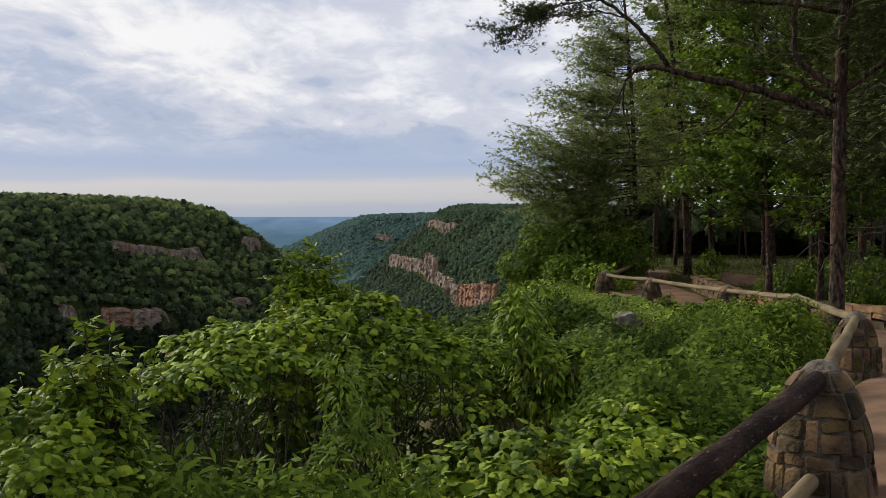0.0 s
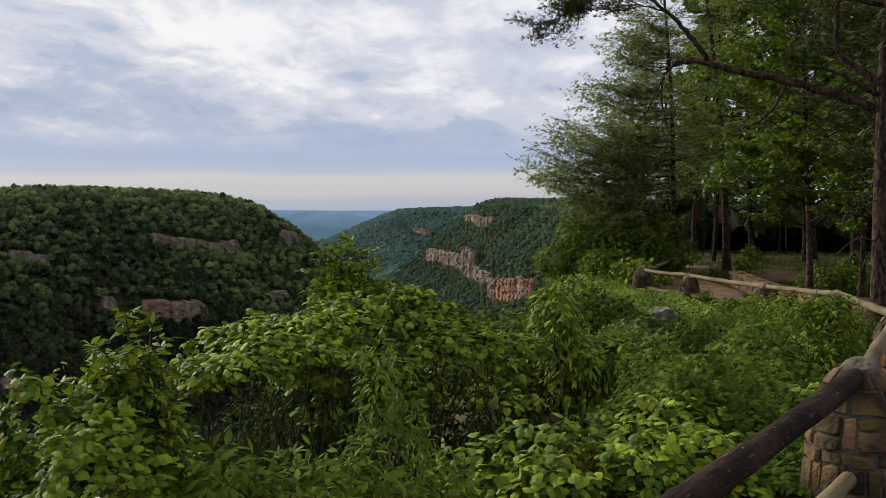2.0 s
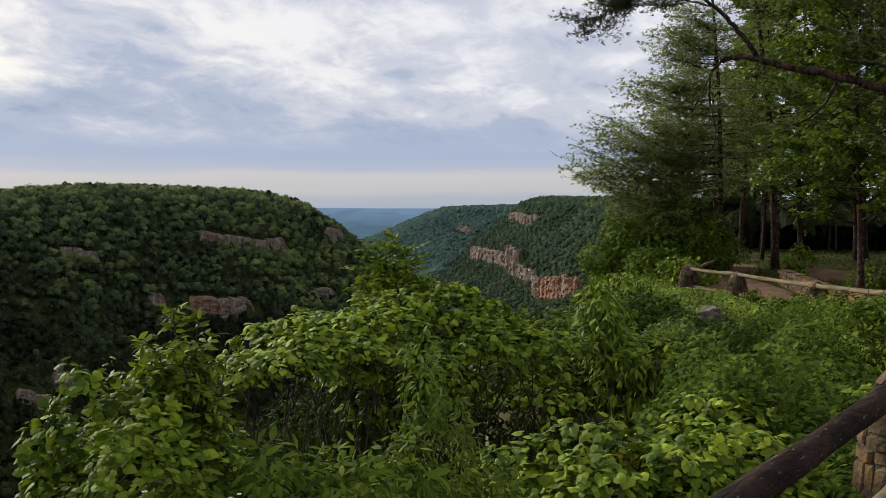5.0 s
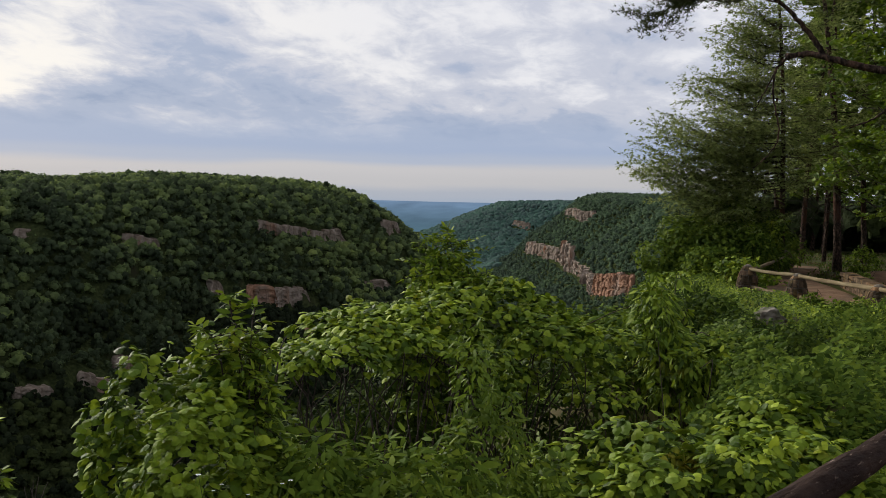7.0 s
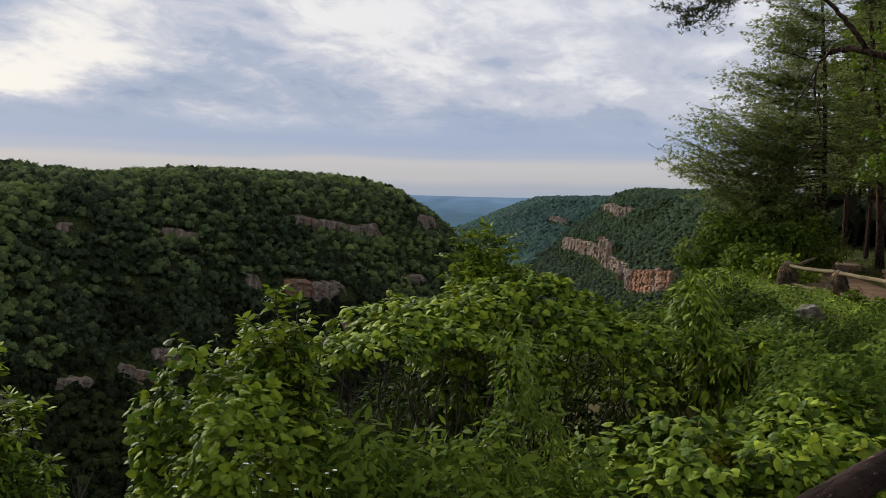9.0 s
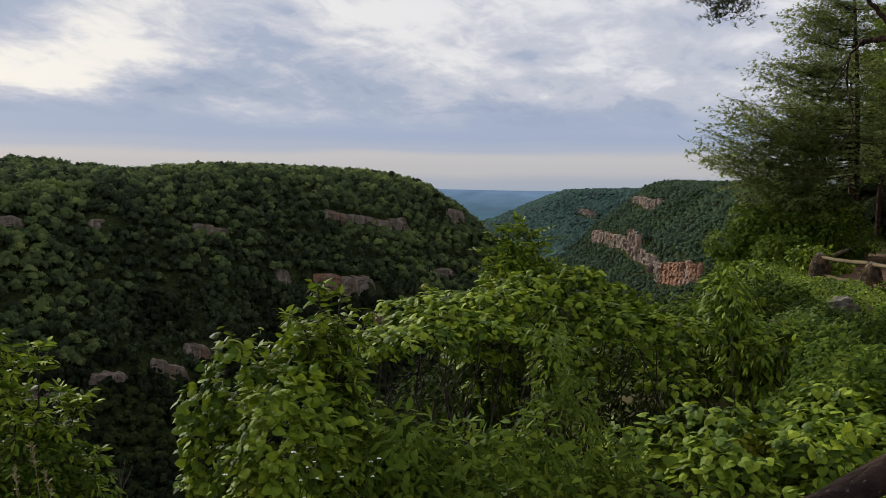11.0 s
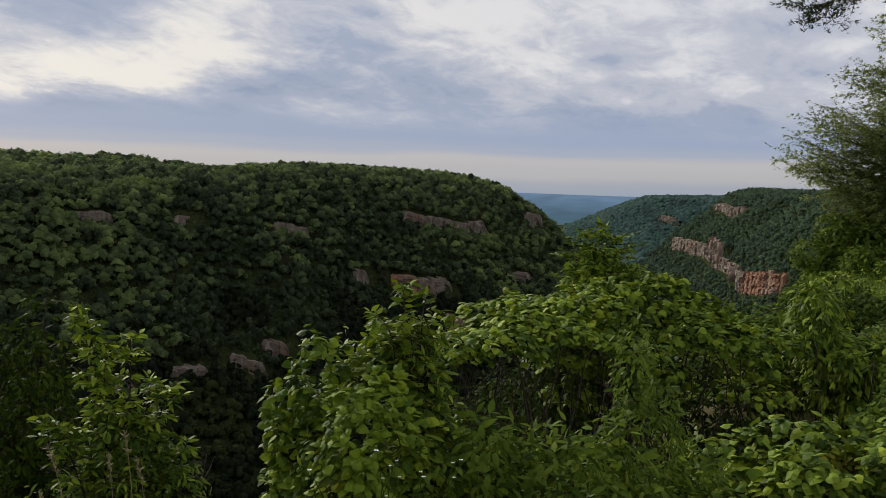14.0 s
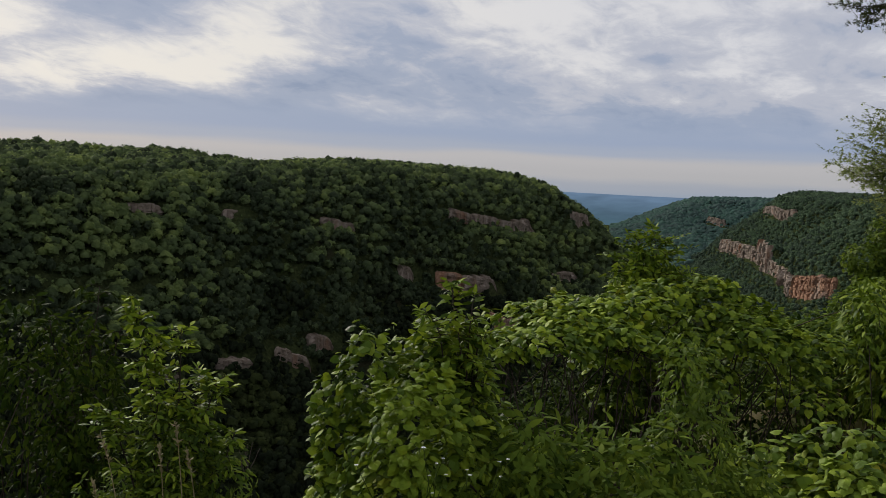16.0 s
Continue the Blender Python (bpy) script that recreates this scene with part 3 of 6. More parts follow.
def lowland_backdrop():
    """The far lowland and its low hills, up to the horizon."""
    az = np.arange(-180, 180, 1.0)
    rr = np.geomspace(2900, 4850, 30)
    A, R = np.meshgrid(np.radians(az), rr)
    x, y = R * np.sin(A), R * np.cos(A)
    base = np.interp(R, [2900, 3250, 4200, 4850], [-182, -168, -122, -94])
    z = base + fbm(x, y, 500, 4, 8) * np.interp(R, [2900, 3300, 4000, 4850], [0, 2, 9, 5])
    n, m = x.shape
    i, j = np.meshgrid(np.arange(n - 1), np.arange(m), indexing="ij")
    k = (j + 1) % m
    f = np.stack([i * m + j, i * m + k, (i + 1) * m + k, (i + 1) * m + j], -1).reshape(-1, 4)
    mat = bpy.data.materials.new("hazy_lowland")
    mat.use_nodes = True
    nt = mat.node_tree
    N, L = nt.nodes.new, nt.links.new
    nt.nodes.clear()
    co = N("ShaderNodeTexCoord")
    mp = N("ShaderNodeMapping")
    mp.inputs["Scale"].default_value = (1, 0.35, 3)
    L(co.outputs["Object"], mp.inputs[0])
    no = N("ShaderNodeTexNoise")
    no.inputs["Scale"].default_value, no.inputs["Detail"].default_value = 0.006, 7
    L(mp.outputs[0], no.inputs[0])
    sep = N("ShaderNodeSeparateXYZ")
    L(co.outputs["Object"], sep.inputs[0])
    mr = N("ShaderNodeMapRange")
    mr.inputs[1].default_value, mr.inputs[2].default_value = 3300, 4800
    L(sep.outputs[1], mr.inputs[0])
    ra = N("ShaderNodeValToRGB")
    # haze painted into the glowing colour, paler and bluer with distance
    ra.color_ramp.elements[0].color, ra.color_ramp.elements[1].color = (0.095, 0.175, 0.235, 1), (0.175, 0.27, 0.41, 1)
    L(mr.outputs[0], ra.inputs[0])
    hs = N("ShaderNodeHueSaturation")
    mv = N("ShaderNodeMapRange")
    mv.inputs[1].default_value, mv.inputs[2].default_value, mv.inputs[3].default_value, mv.inputs[4].default_value = 0.3, 0.7, 0.8, 1.2
    L(no.outputs["Fac"], mv.inputs[0])
    L(mv.outputs[0], hs.inputs["Value"])
    L(ra.outputs[0], hs.inputs["Color"])
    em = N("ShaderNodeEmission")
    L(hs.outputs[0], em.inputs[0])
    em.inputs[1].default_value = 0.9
    out = N("ShaderNodeOutputMaterial")
    L(em.outputs[0], out.inputs[0])
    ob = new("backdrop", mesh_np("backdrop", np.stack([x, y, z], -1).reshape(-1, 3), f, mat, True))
    tagged(ob, "hazy blue lowland and low hills reaching the horizon", "lowland", kind="structure")


lowland_backdrop()


# ---------------------------------------------------------------- woods of the canyon
def ico(sub):
    bm = bmesh.new()
    bmesh.ops.create_icosphere(bm, subdivisions=sub, radius=1.0)
    bm.verts.ensure_lookup_table()
    v = np.array([x.co[:] for x in bm.verts])
    f = np.array([[a.index for a in p.verts] for p in bm.faces])
    bm.free()
    return v, f


def hashed(ix, iy, k):
    v = np.sin(ix * 127.1 + iy * 311.7 + k * 74.7) * 43758.5453
    return v - np.floor(v)


def crown_cells(ix, iy, s):
    """Centre, radius, height and tone of the tree in each cell of a jittered grid."""
    cx, cy = (ix + .5 + .8 * (hashed(ix, iy, 1) - .5)) * s, (iy + .5 + .8 * (hashed(ix, iy, 2) - .5)) * s
    R = s * (.56 + .36 * hashed(ix, iy, 3) ** 1.5)
    H = R * (.75 + .5 * hashed(ix, iy, 4))
    patch = fbm(cx, cy, s * 12, 3, 31) * .65
    tone = np.clip(.68 + patch + (hashed(ix, iy, 5) - .5) * .8, 0, 1)
    return cx, cy, R, H, tone


def woods(name, az, near, far, s, mat, label, seed, trunk=1.0, region=None, lobes=5, sprigs=30, size=1.0, full=1.0, pines=.12, squash=.9):
    """Woods on the slopes: each crown a heap of uneven leafy lobes with sprigs standing out of them, no two alike."""
    x0, x1 = (k(d * math.sin(radians(e)) for d in (near, far)) for e, k in ((az[0], min), (az[1], max)))
    gx, gy = np.meshgrid(np.arange(math.floor(x0 / s), math.ceil(x1 / s)), np.arange(math.floor(near * .6 / s), math.ceil(far / s)), indexing="ij")
    cx, cy, R, H, tn = (q.ravel() for q in crown_cells(gx, gy, s))
    a, d = np.degrees(np.arctan2(cx, cy)), np.hypot(cx, cy)
    ok = (a > az[0]) & (a < az[1]) & (d > near) & (d < far)
    if region is not None:
        ok &= region(cx, cy)
    cx, cy, R, H, tn = cx[ok], cy[ok], R[ok], H[ok], tn[ok]
    keep = bare(cx, cy)
    ok = keep > 0
    cx, cy, R, H, tn, keep = cx[ok], cy[ok], R[ok], H[ok], tn[ok], keep[ok]
    r = np.random.default_rng(seed)
    n = len(cx)
    R, H = R * full * (.6 + .4 * keep), H * full * keep
    # more dark pine crowns low down, standing in for the gorge's shade
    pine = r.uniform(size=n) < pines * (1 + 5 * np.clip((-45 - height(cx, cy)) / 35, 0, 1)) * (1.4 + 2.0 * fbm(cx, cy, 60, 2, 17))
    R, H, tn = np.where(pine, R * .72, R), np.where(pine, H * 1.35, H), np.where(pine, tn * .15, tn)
    mid = np.stack([cx, cy, height(cx, cy) + trunk * keep + .30 * H], -1)
    # lobes: one at the top, the rest in a ring round it
    rep = np.repeat(np.arange(n), lobes)
    k = np.tile(np.arange(lobes), n)
    ang = k / max(lobes - 1, 1) * 2 * math.pi + np.repeat(r.uniform(0, 6.28, n), lobes) + r.normal(size=len(k)) * .25
    top = k == 0
    out = np.where(top, r.uniform(0, .15, len(k)), r.uniform(.42, .66, len(k))) if lobes > 1 else k * 0.0
    lift = np.where(top, r.uniform(.22, .42, len(k)), r.uniform(-.22, .22, len(k)))
    rad = np.where(top, r.uniform(.46, .62, len(k)), r.uniform(.36, .56, len(k))) if lobes > 1 else r.uniform(.85, 1.05, len(k))
    c = mid[rep] + np.stack([np.cos(ang) * out * R[rep], np.sin(ang) * out * R[rep], lift * H[rep]], -1)
    dirs, f0 = ico(1)
    m = len(dirs)
    bump = 1 + r.normal(size=(len(rep), m)) * .13
    q0, q1 = unit(r.normal(size=(len(rep), 3))), r.normal(size=(len(rep), 3))
    q1 = unit(q1 - (q0 * q1).sum(-1, keepdims=True) * q0)
    axes = np.stack([q0, q1, np.cross(q0, q1)], 1)
    v = np.einsum("mk,nkj->nmj", dirs, axes)
    low = v[:, f0].mean(2)[..., 2] < -.3
    v = v * (rad * R[rep])[:, None, None] * bump[..., None]
    v[..., 2] *= np.where(pine, 1.25, squash)[rep][:, None]
    v += c[:, None]
    f = (f0[None] + (np.arange(len(rep)) * m)[:, None, None])[~low]
    tones = np.clip(tn[rep][:, None] + (r.normal(size=len(rep)) * .12)[:, None] + r.normal(size=(len(rep), m)) * .06, 0, 1).ravel()
    v = v.reshape(-1, 3)
    smooth = np.ones(len(f), bool)
    if sprigs:
        rs = np.repeat(np.arange(len(rep)), max(1, sprigs // lobes))
        o = unit(r.normal(size=(len(rs), 3)) + np.array([0, 0, .5]))
        pos = c[rs] + o * (rad * R[rep])[rs][:, None] * np.array([1, 1, .9]) * r.uniform(.90, 1.28, (len(rs), 1))
        v2, f2 = stamp(QUAD, QUAD_F, pos, r.normal(size=(len(rs), 3)), unit(o * .7 + np.array([0, 0, .45]) + r.normal(size=(len(rs), 3)) * .5), size * r.uniform(.5, 1.5, len(rs)))
        f = np.vstack([f, f2 + len(v)])
        v = np.vstack([v, v2])
        tones = np.concatenate([tones, np.repeat(np.clip(tn[rep][rs] + r.normal(size=len(rs)) * .18, 0, 1), len(QUAD))])
        smooth = np.concatenate([smooth, np.zeros(len(f2), bool)])
    ob = part_np(name, v, f, mat, None, True)
    ob.data.polygons.foreach_set("use_smooth", smooth)
    at = ob.data.attributes.new("tone", "FLOAT", "POINT")
    at.data.foreach_set("value", tones.astype(np.float32))
    return tagged(ob, label, "forest", kind="stuff")


def bare(x, y):
    """How much of its size a tree keeps beside the rock faces: none on them, scrub at the foot."""
    keep = np.ones(x.shape)
    for pts, h, blk, red in BANDS:
        out, end, _ = beside(x, y, pts)
        inside = end < blk
        keep = np.where(inside & (out > -blk * .8) & (out < blk * .9), 0, keep)
        keep = np.where(inside & (out >= blk * .9) & (out < h * 1.1), np.minimum(keep, .40 + .5 * out / (h * 1.1)), keep)
        keep = np.where(inside & (out <= -blk * .8) & (out > -7), np.minimum(keep, .75), keep)
    return keep


def cliff(pts, h, blk, red, seed):
    """A sandstone face of upright buttresses parted by joints and cut into beds, ragged at the crest."""
    r = np.random.default_rng(seed)
    q = np.array([P(*p) for p in pts])
    s = np.concatenate([[0], np.cumsum(np.linalg.norm(np.diff(q[:, :2], axis=0), axis=1))])
    ends = [0.0]
    while ends[-1] < s[-1]:
        ends.append(ends[-1] + blk * r.uniform(.5, 1.9))
    beds = [-.3 * h]
    while beds[-1] < h:
        beds.append(beds[-1] + blk * r.uniform(.22, .8))

    def lines(edge):
        """Cut positions each side of every joint, with the piece they belong to and whether they lie in the joint."""
        pos, piece, joint = [], [], []
        for i, (e0, e1) in enumerate(zip(edge[:-1], edge[1:])):
            w = e1 - e0
            pos += [e0, e0 + .10 * w, e0 + .5 * w, e0 + .90 * w]
            piece += [i] * 4
            joint += [1, 0, 0, 0]
        return np.array(pos), np.array(piece), np.array(joint, float)

    up, ui, uj = lines(ends)
    wp, wi, wj = lines(beds)
    col, bed = r.uniform(-1, 1, len(ends)), r.uniform(-1, 1, len(beds))
    block = r.uniform(-1, 1, (len(ends), len(beds)))
    u, z = np.meshgrid(up, wp, indexing="ij")
    deep = blk * (.32 * col[ui][:, None] + .16 * bed[wi][None] + .26 * block[ui][:, wi] + .26 * np.maximum(uj[:, None] * r.uniform(.3, 1, len(up))[:, None], .6 * wj[None]))
    deep = deep + fbm(u, u * 0, blk * 6, 3, seed + 3) * blk * 1.3 + fbm(u, z, blk * 1.5, 3, seed) * blk * .28 + np.maximum(z, 0) * .05
    taper = np.clip(np.minimum(u, s[-1] - u) / (blk * 1.2), 0, 1) ** .5
    crest = (.86 + .22 * fbm(u, u * 0, blk * 5, 3, seed + 4) + .10 * col[ui][:, None]) * (.30 + .70 * taper)
    zz = np.where(z > 0, z * np.clip(crest, .2, 1.1), z)
    base = np.stack([np.interp(u, s, q[:, k]) for k in range(3)], -1)
    tan = unit(np.stack([np.interp(u + blk, s, q[:, k]) - np.interp(u - blk, s, q[:, k]) for k in range(2)] + [u * 0], -1))
    back = np.stack([-tan[..., 1], tan[..., 0], u * 0], -1)
    back *= np.sign((back * base).sum(-1, keepdims=True))
    p = base + back * deep[..., None] + tan * (r.normal(size=u.shape) * blk * .035)[..., None] + np.stack([u * 0, u * 0, zz + r.normal(size=u.shape) * blk * .03], -1)
    p = np.concatenate([p, p[:, -1:] + back[:, -1:] * 6 + np.array([0, 0, .4])], 1)
    back = np.concatenate([back, back[:, -1:]], 1)
    p = np.concatenate([p[:1] + back[:1] * 10, p, p[-1:] + back[-1:] * 10], 0)
    n, m = p.shape[:2]
    i, j = np.meshgrid(np.arange(n - 1), np.arange(m - 1), indexing="ij")
    f = np.stack([i * m + j, (i + 1) * m + j, (i + 1) * m + j + 1, i * m + j + 1], -1).reshape(-1, 4)
    f = np.vstack([f[:, [0, 1, 2]], f[:, [0, 2, 3]]])
    ob = part_np("rock_outcrop", p.reshape(-1, 3) - q[0], f, M_CLIFF_RED if red else M_CLIFF)
    ob.location = q[0]
    return tagged(ob, "reddish weathered sandstone cliff among canyon trees" if red else "pale weathered sandstone ledge among canyon trees", "cliff", "canyon cliffs")


for i, row in enumerate(BANDS):
    cliff(*row, 40 + i)


def west_face(x, y):
    d = signed(x, y, WEST)
    return (d > -135) & (d < np.where(np.arctan2(x, y) < radians(-20), 330, 190))


def gorge_shade(x, y):
    """Where the wall's wood turns dark: the gorge's shade is put into its colour."""
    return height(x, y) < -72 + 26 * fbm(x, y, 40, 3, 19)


woods("canyon_forest", (-48, -5.5), 250, 590, 4.9, M_FOREST, "dense green mixed forest on the west canyon wall", 3, 1.4, lambda x, y: west_face(x, y) & ~gorge_shade(x, y), 4, 44, .75, 1.15)
woods("gorge_forest", (-48, -5.5), 250, 590, 4.9, M_FOREST_SHADED, "forest low on the canyon wall, gorge shade in its colour", 3, 1.4, lambda x, y: west_face(x, y) & gorge_shade(x, y), 4, 44, .75, 1.15, .5)
woods("plateau_forest", (-48, -5.5), 590, 860, 5.0, M_FOREST, "dense green mixed forest on the top of the west mesa", 13, 1.4, west_face, 2, 24, .9, 1.2, .03)
woods("slope_forest", (-48, -19), 90, 262, 5.2, M_FOREST_SHADED, "forest on the steep slope under the rim, shade in its colour", 8, 1.0, lambda x, y: height(x, y) < -22, 8, 72, .45, 1.1)
woods("mesa_forest", (-9, 7.5), 620, 1730, 5.3, M_FOREST_FAR_HAZE, "dense forest on the far right canyon wall and mesa, haze in its colour", 4, .8,
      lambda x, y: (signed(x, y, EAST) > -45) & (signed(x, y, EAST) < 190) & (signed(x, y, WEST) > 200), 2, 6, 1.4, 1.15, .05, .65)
woods("far_ridge_forest", (-9, 4), 1500, 3260, 6.0, M_FOREST_RIDGE_HAZE, "forest on the far ridge and valley floor, haze in its colour", 5, 1.0, lambda x, y: signed(x, y, EAST) > 120, 1, 0, full=1.35, pines=0, squash=.7)
woods("rim_forest", (8, 32), 57, 135, 3.0, M_RIM_WOOD_SHADE, "mixed wood on the plateau behind the rim, shade in its colour", 6, .8, None, 6, 90, .30)


# ---------------------------------------------------------------- shrubs, vines and ground cover
def blob_points(blobs, per_m2, seed, inner=0.35):
    """Places and outward directions on the outer skin of overlapping rounded masses, some a little inside."""
    r = np.random.default_rng(seed)
    ps, ns = [], []
    for i, (c, rad) in enumerate(blobs):
        c, rad = np.array(c), np.array(rad)
        n = int(per_m2 * 4 * math.pi * ((rad[0] * rad[1]) ** 1.6 / 3 + 2 * (rad[0] * rad[2]) ** 1.6 / 3) ** (1 / 1.6))
        d = unit(r.normal(size=(n, 3)))
        lump = 1 + 0.16 * np.sin(d @ np.array([5.1, 3.3, 2.7]) + i * 1.7) + 0.12 * np.sin(d @ np.array([-9.2, 7.4, 6.1]) + i)
        depth = np.where(r.uniform(size=n) < inner, r.uniform(0.70, 0.93, n), r.uniform(0.94, 1.05, n))
        p = c + d * rad * (lump * depth)[:, None]
        ok = np.ones(n, bool)
        for j, (c2, r2) in enumerate(blobs):
            if j != i:
                ok &= (((p - np.array(c2)) / np.array(r2)) ** 2).sum(1) > 0.62
        ps.append(p[ok]), ns.append(unit(d / rad)[ok])
    return np.vstack(ps), np.vstack(ns)


def leaf_frames(p, n, seed, up=0.6, jitter=0.4, droop=0.6):
    r = np.random.default_rng(seed)
    nor = unit(n * 0.6 + np.array([0, 0, up]) + r.normal(size=p.shape) * jitter)
    ax = n * 0.8 + np.array([0, 0, -droop]) + r.normal(size=p.shape) * 0.6
    return ax, nor


def stems(base, blobs, n, seed, r0=0.014):
    """Bare stems from the ground up into the leafy masses."""
    r = np.random.default_rng(seed)
    out = []
    for k in range(n):
        c, rad = blobs[r.integers(len(blobs))]
        tip = np.array(c) + np.array(rad) * r.uniform(-0.6, 0.75, 3)
        b = np.array([base[0], base[1], 0]) + np.append(r.normal(size=2) * 0.45, 0)
        b[:2] = b[:2] * 0.5 + tip[:2] * 0.5
        b[2] = ground_at(b[0], b[1]) - 0.05
        t = np.linspace(0, 1, 7)[:, None]
        mid = r.normal(size=3) * 0.3
        pts = b * (1 - t) + tip * t + mid * np.sin(t * math.pi) + r.normal(size=(7, 3)) * 0.02
        out.append(tube(pts, np.linspace(r0 * r.uniform(0.6, 1.4), 0.004, 7), 5, 0.1, k))
    return join(out)


LEAF_MESH = {}


def knobby(blobs, seed):
    """Each rounded mass broken up into smaller bunches with hollows between."""
    r = np.random.default_rng(seed + 9)
    out = []
    for c, rad in blobs:
        c, rad = np.array(c), np.array(rad)
        out.append((tuple(c), tuple(rad * .74)))
        for k in range(10):
            d = unit(r.normal(size=3) + np.array([0, 0, .45]))
            q = rad * r.uniform(.24, .48)
            out.append((tuple(c + d * (rad - q * .55)), tuple(q)))
    return out


def shrub(name, blobs, label, per_m2, size, mat, seed, template=(HEART, HEART_F), singles=0, n_stems=14, up=0.6, jitter=0.4, droop=0.6, inner=0.15, category="shrub", group="", under=-2.0):
    blobs = knobby([(tuple(c), tuple(rad)) for c, rad in blobs], seed)
    bx, by = np.mean([c[0] for c, _ in blobs]), np.mean([c[1] for c, _ in blobs])
    base = Vector((bx, by, ground_at(bx, by)))
    root = thing(name, base, label, category, group)
    p, n = blob_points(blobs, per_m2, seed, inner)
    above = p[:, 2] > height(p[:, 0], p[:, 1]) + 0.02
    above &= (n[:, :2] * unit(-p[:, :2])).sum(1) > -0.45  # the side towards the drop stays thin
    above &= n[:, 2] > under  # bare beneath
    p, n = p[above], n[above]
    ax, nor = leaf_frames(p, n, seed + 1, up, jitter, droop)
    r = np.random.default_rng(seed + 2)
    sz = size * r.uniform(0.6, 1.35, len(p))
    order = np.argsort(np.hypot(p[:, 0], p[:, 1]) - 0.6 * p[:, 2])
    one, rest = order[:singles], order[singles:]
    off = np.array(base)
    v, f = stamp(*template, p[rest] - off, ax[rest], nor[rest], sz[rest])
    part_np("foliage", v, f, mat, root)["kind"] = "stuff"
    if singles:
        key = (id(template[0]), mat.name)
        if key not in LEAF_MESH:
            LEAF_MESH[key] = mesh_np("leaf", np.array(template[0]), template[1], mat)
        for i in one:
            a = Vector(ax[i])
            z = Vector(nor[i])
            a = (a - a.dot(z) * z).normalized()
            s = z.cross(a)
            ob = new("leaf", LEAF_MESH[key])
            ob.parent = root
            m = Matrix((a, s, z)).transposed().to_4x4()
            ob.matrix_basis = Matrix.Translation(Vector(p[i] - off)) @ m @ Matrix.Diagonal((sz[i], sz[i], sz[i], 1))
    if n_stems:
        v, f = stems((bx, by), blobs, n_stems, seed + 3, 0.007)
        part_np("stem", v - off, f, M_TWIG, root, True)["kind"] = "stuff"
    return root


def sapling(base, tips, label, seed, leaflet=.085, pairs=6, fronds=9, mat=None, frond=.30, r0=.012, droop=-.15):
    """Thin stems, each with long compound leaves of paired leaflets."""
    r = np.random.default_rng(seed)
    base = np.array(base, float)
    root = thing("sapling", base, label, "sapling")
    wood, tp, ta, tn, ts = [], [], [], [], []
    for k, tip in enumerate(tips):
        tip = np.array(tip, float)
        t = np.linspace(0, 1, 9)[:, None]
        mid = np.append((tip - base)[:2] * -.18, .15) * np.linalg.norm(tip - base) * .5
        pts = base * (1 - t) + tip * t + mid * np.sin(t * math.pi) + r.normal(size=(9, 3)) * .012
        wood.append(tube(pts, np.linspace(r0, .003, 9), 5, .08, k))
        for j in range(fronds):
            u = r.uniform(.30, 1.0) if j else 1.0
            i = min(u * 8, 7.99)
            p0 = pts[int(i)] * (1 - i % 1) + pts[int(i) + 1] * (i % 1)
            a = r.uniform(0, 2 * math.pi)
            d = unit(np.array([math.cos(a), math.sin(a), .25 + .5 * (u > .9)]))
            ln = frond * r.uniform(.6, 1.2) * (1.15 - .4 * u)
            q = limb_path(p0, d, ln, 5, .08, r, droop)
            wood.append(tube(q, np.linspace(.003, .0015, 5), 3, 0, j))
            for m in range(pairs + 1):
                w = .2 + .8 * m / pairs
                ii = min(w * 4, 3.99)
                c = q[int(ii)] * (1 - ii % 1) + q[int(ii) + 1] * (ii % 1)
                f = unit(q[int(ii) + 1] - q[int(ii)])
                sd = unit(np.cross(f, [0, 0, 1.0]))
                for sg in ((-1, 1) if m < pairs else (0,)):
                    tp.append(c), ta.append(unit(f * (.55 if sg else 1) + sd * sg + np.array([0, 0, -.2])))
                    tn.append(unit(np.cross(sd, f) + r.normal(size=3) * .6)), ts.append(leaflet * r.uniform(.75, 1.2))
    v, f = join(wood)
    part_np("stem", v - base, f, M_TWIG, root, True)["kind"] = "stuff"
    tn = np.array(tn)
    tn[tn[:, 2] < 0] *= -1
    v, f = stamp(BLADE, BLADE_F, np.array(tp) - base, np.array(ta), tn, np.array(ts))
    part_np("foliage", v, f, mat or M_LEAF_LIGHT, root)["kind"] = "stuff"
    return root


def limb_path(start, direction, length, n, bend, r, lift=0.0):
    pts = [np.array(start, float)]
    d = unit(np.array(direction, float))
    for i in range(n - 1):
        d = unit(d + r.normal(size=3) * bend + np.array([0, 0, lift]))
        pts.append(pts[-1] + d * length / (n - 1))
    return np.array(pts)


def B(az, d, z, rx, ry=None, rz=None):
    return (P(az, d, z), (rx, ry or rx, rz or rx))


shrub("vine_shrub", [B(-20.3, 4.75, 0.08, .52, .55, .78), B(-22.3, 4.9, -.06, .42, .5, .95), B(-18.0, 4.9, -.20, .36, .5, .72), B(-21, 4.6, -.9, .55, .5, .9)],
      "leafy green vine-covered shrub with a few yellowed leaves", 1300, .047, M_LEAF, 11, (HEART_FINE, HEART_FINE_F), singles=220, up=.9, jitter=.6)
shrub("vine_shrub", [B(-13.2, 7.0, .38, .55, .6, .30), B(-10.2, 7.3, .44, .70, .6, .30)],
      "rounded mound of broad-leaved green vine over a shrub", 950, .056, M_LEAF, 21, (HEART_FINE, HEART_FINE_F), n_stems=40, up=1.0, jitter=.6, droop=.9, under=-.05)
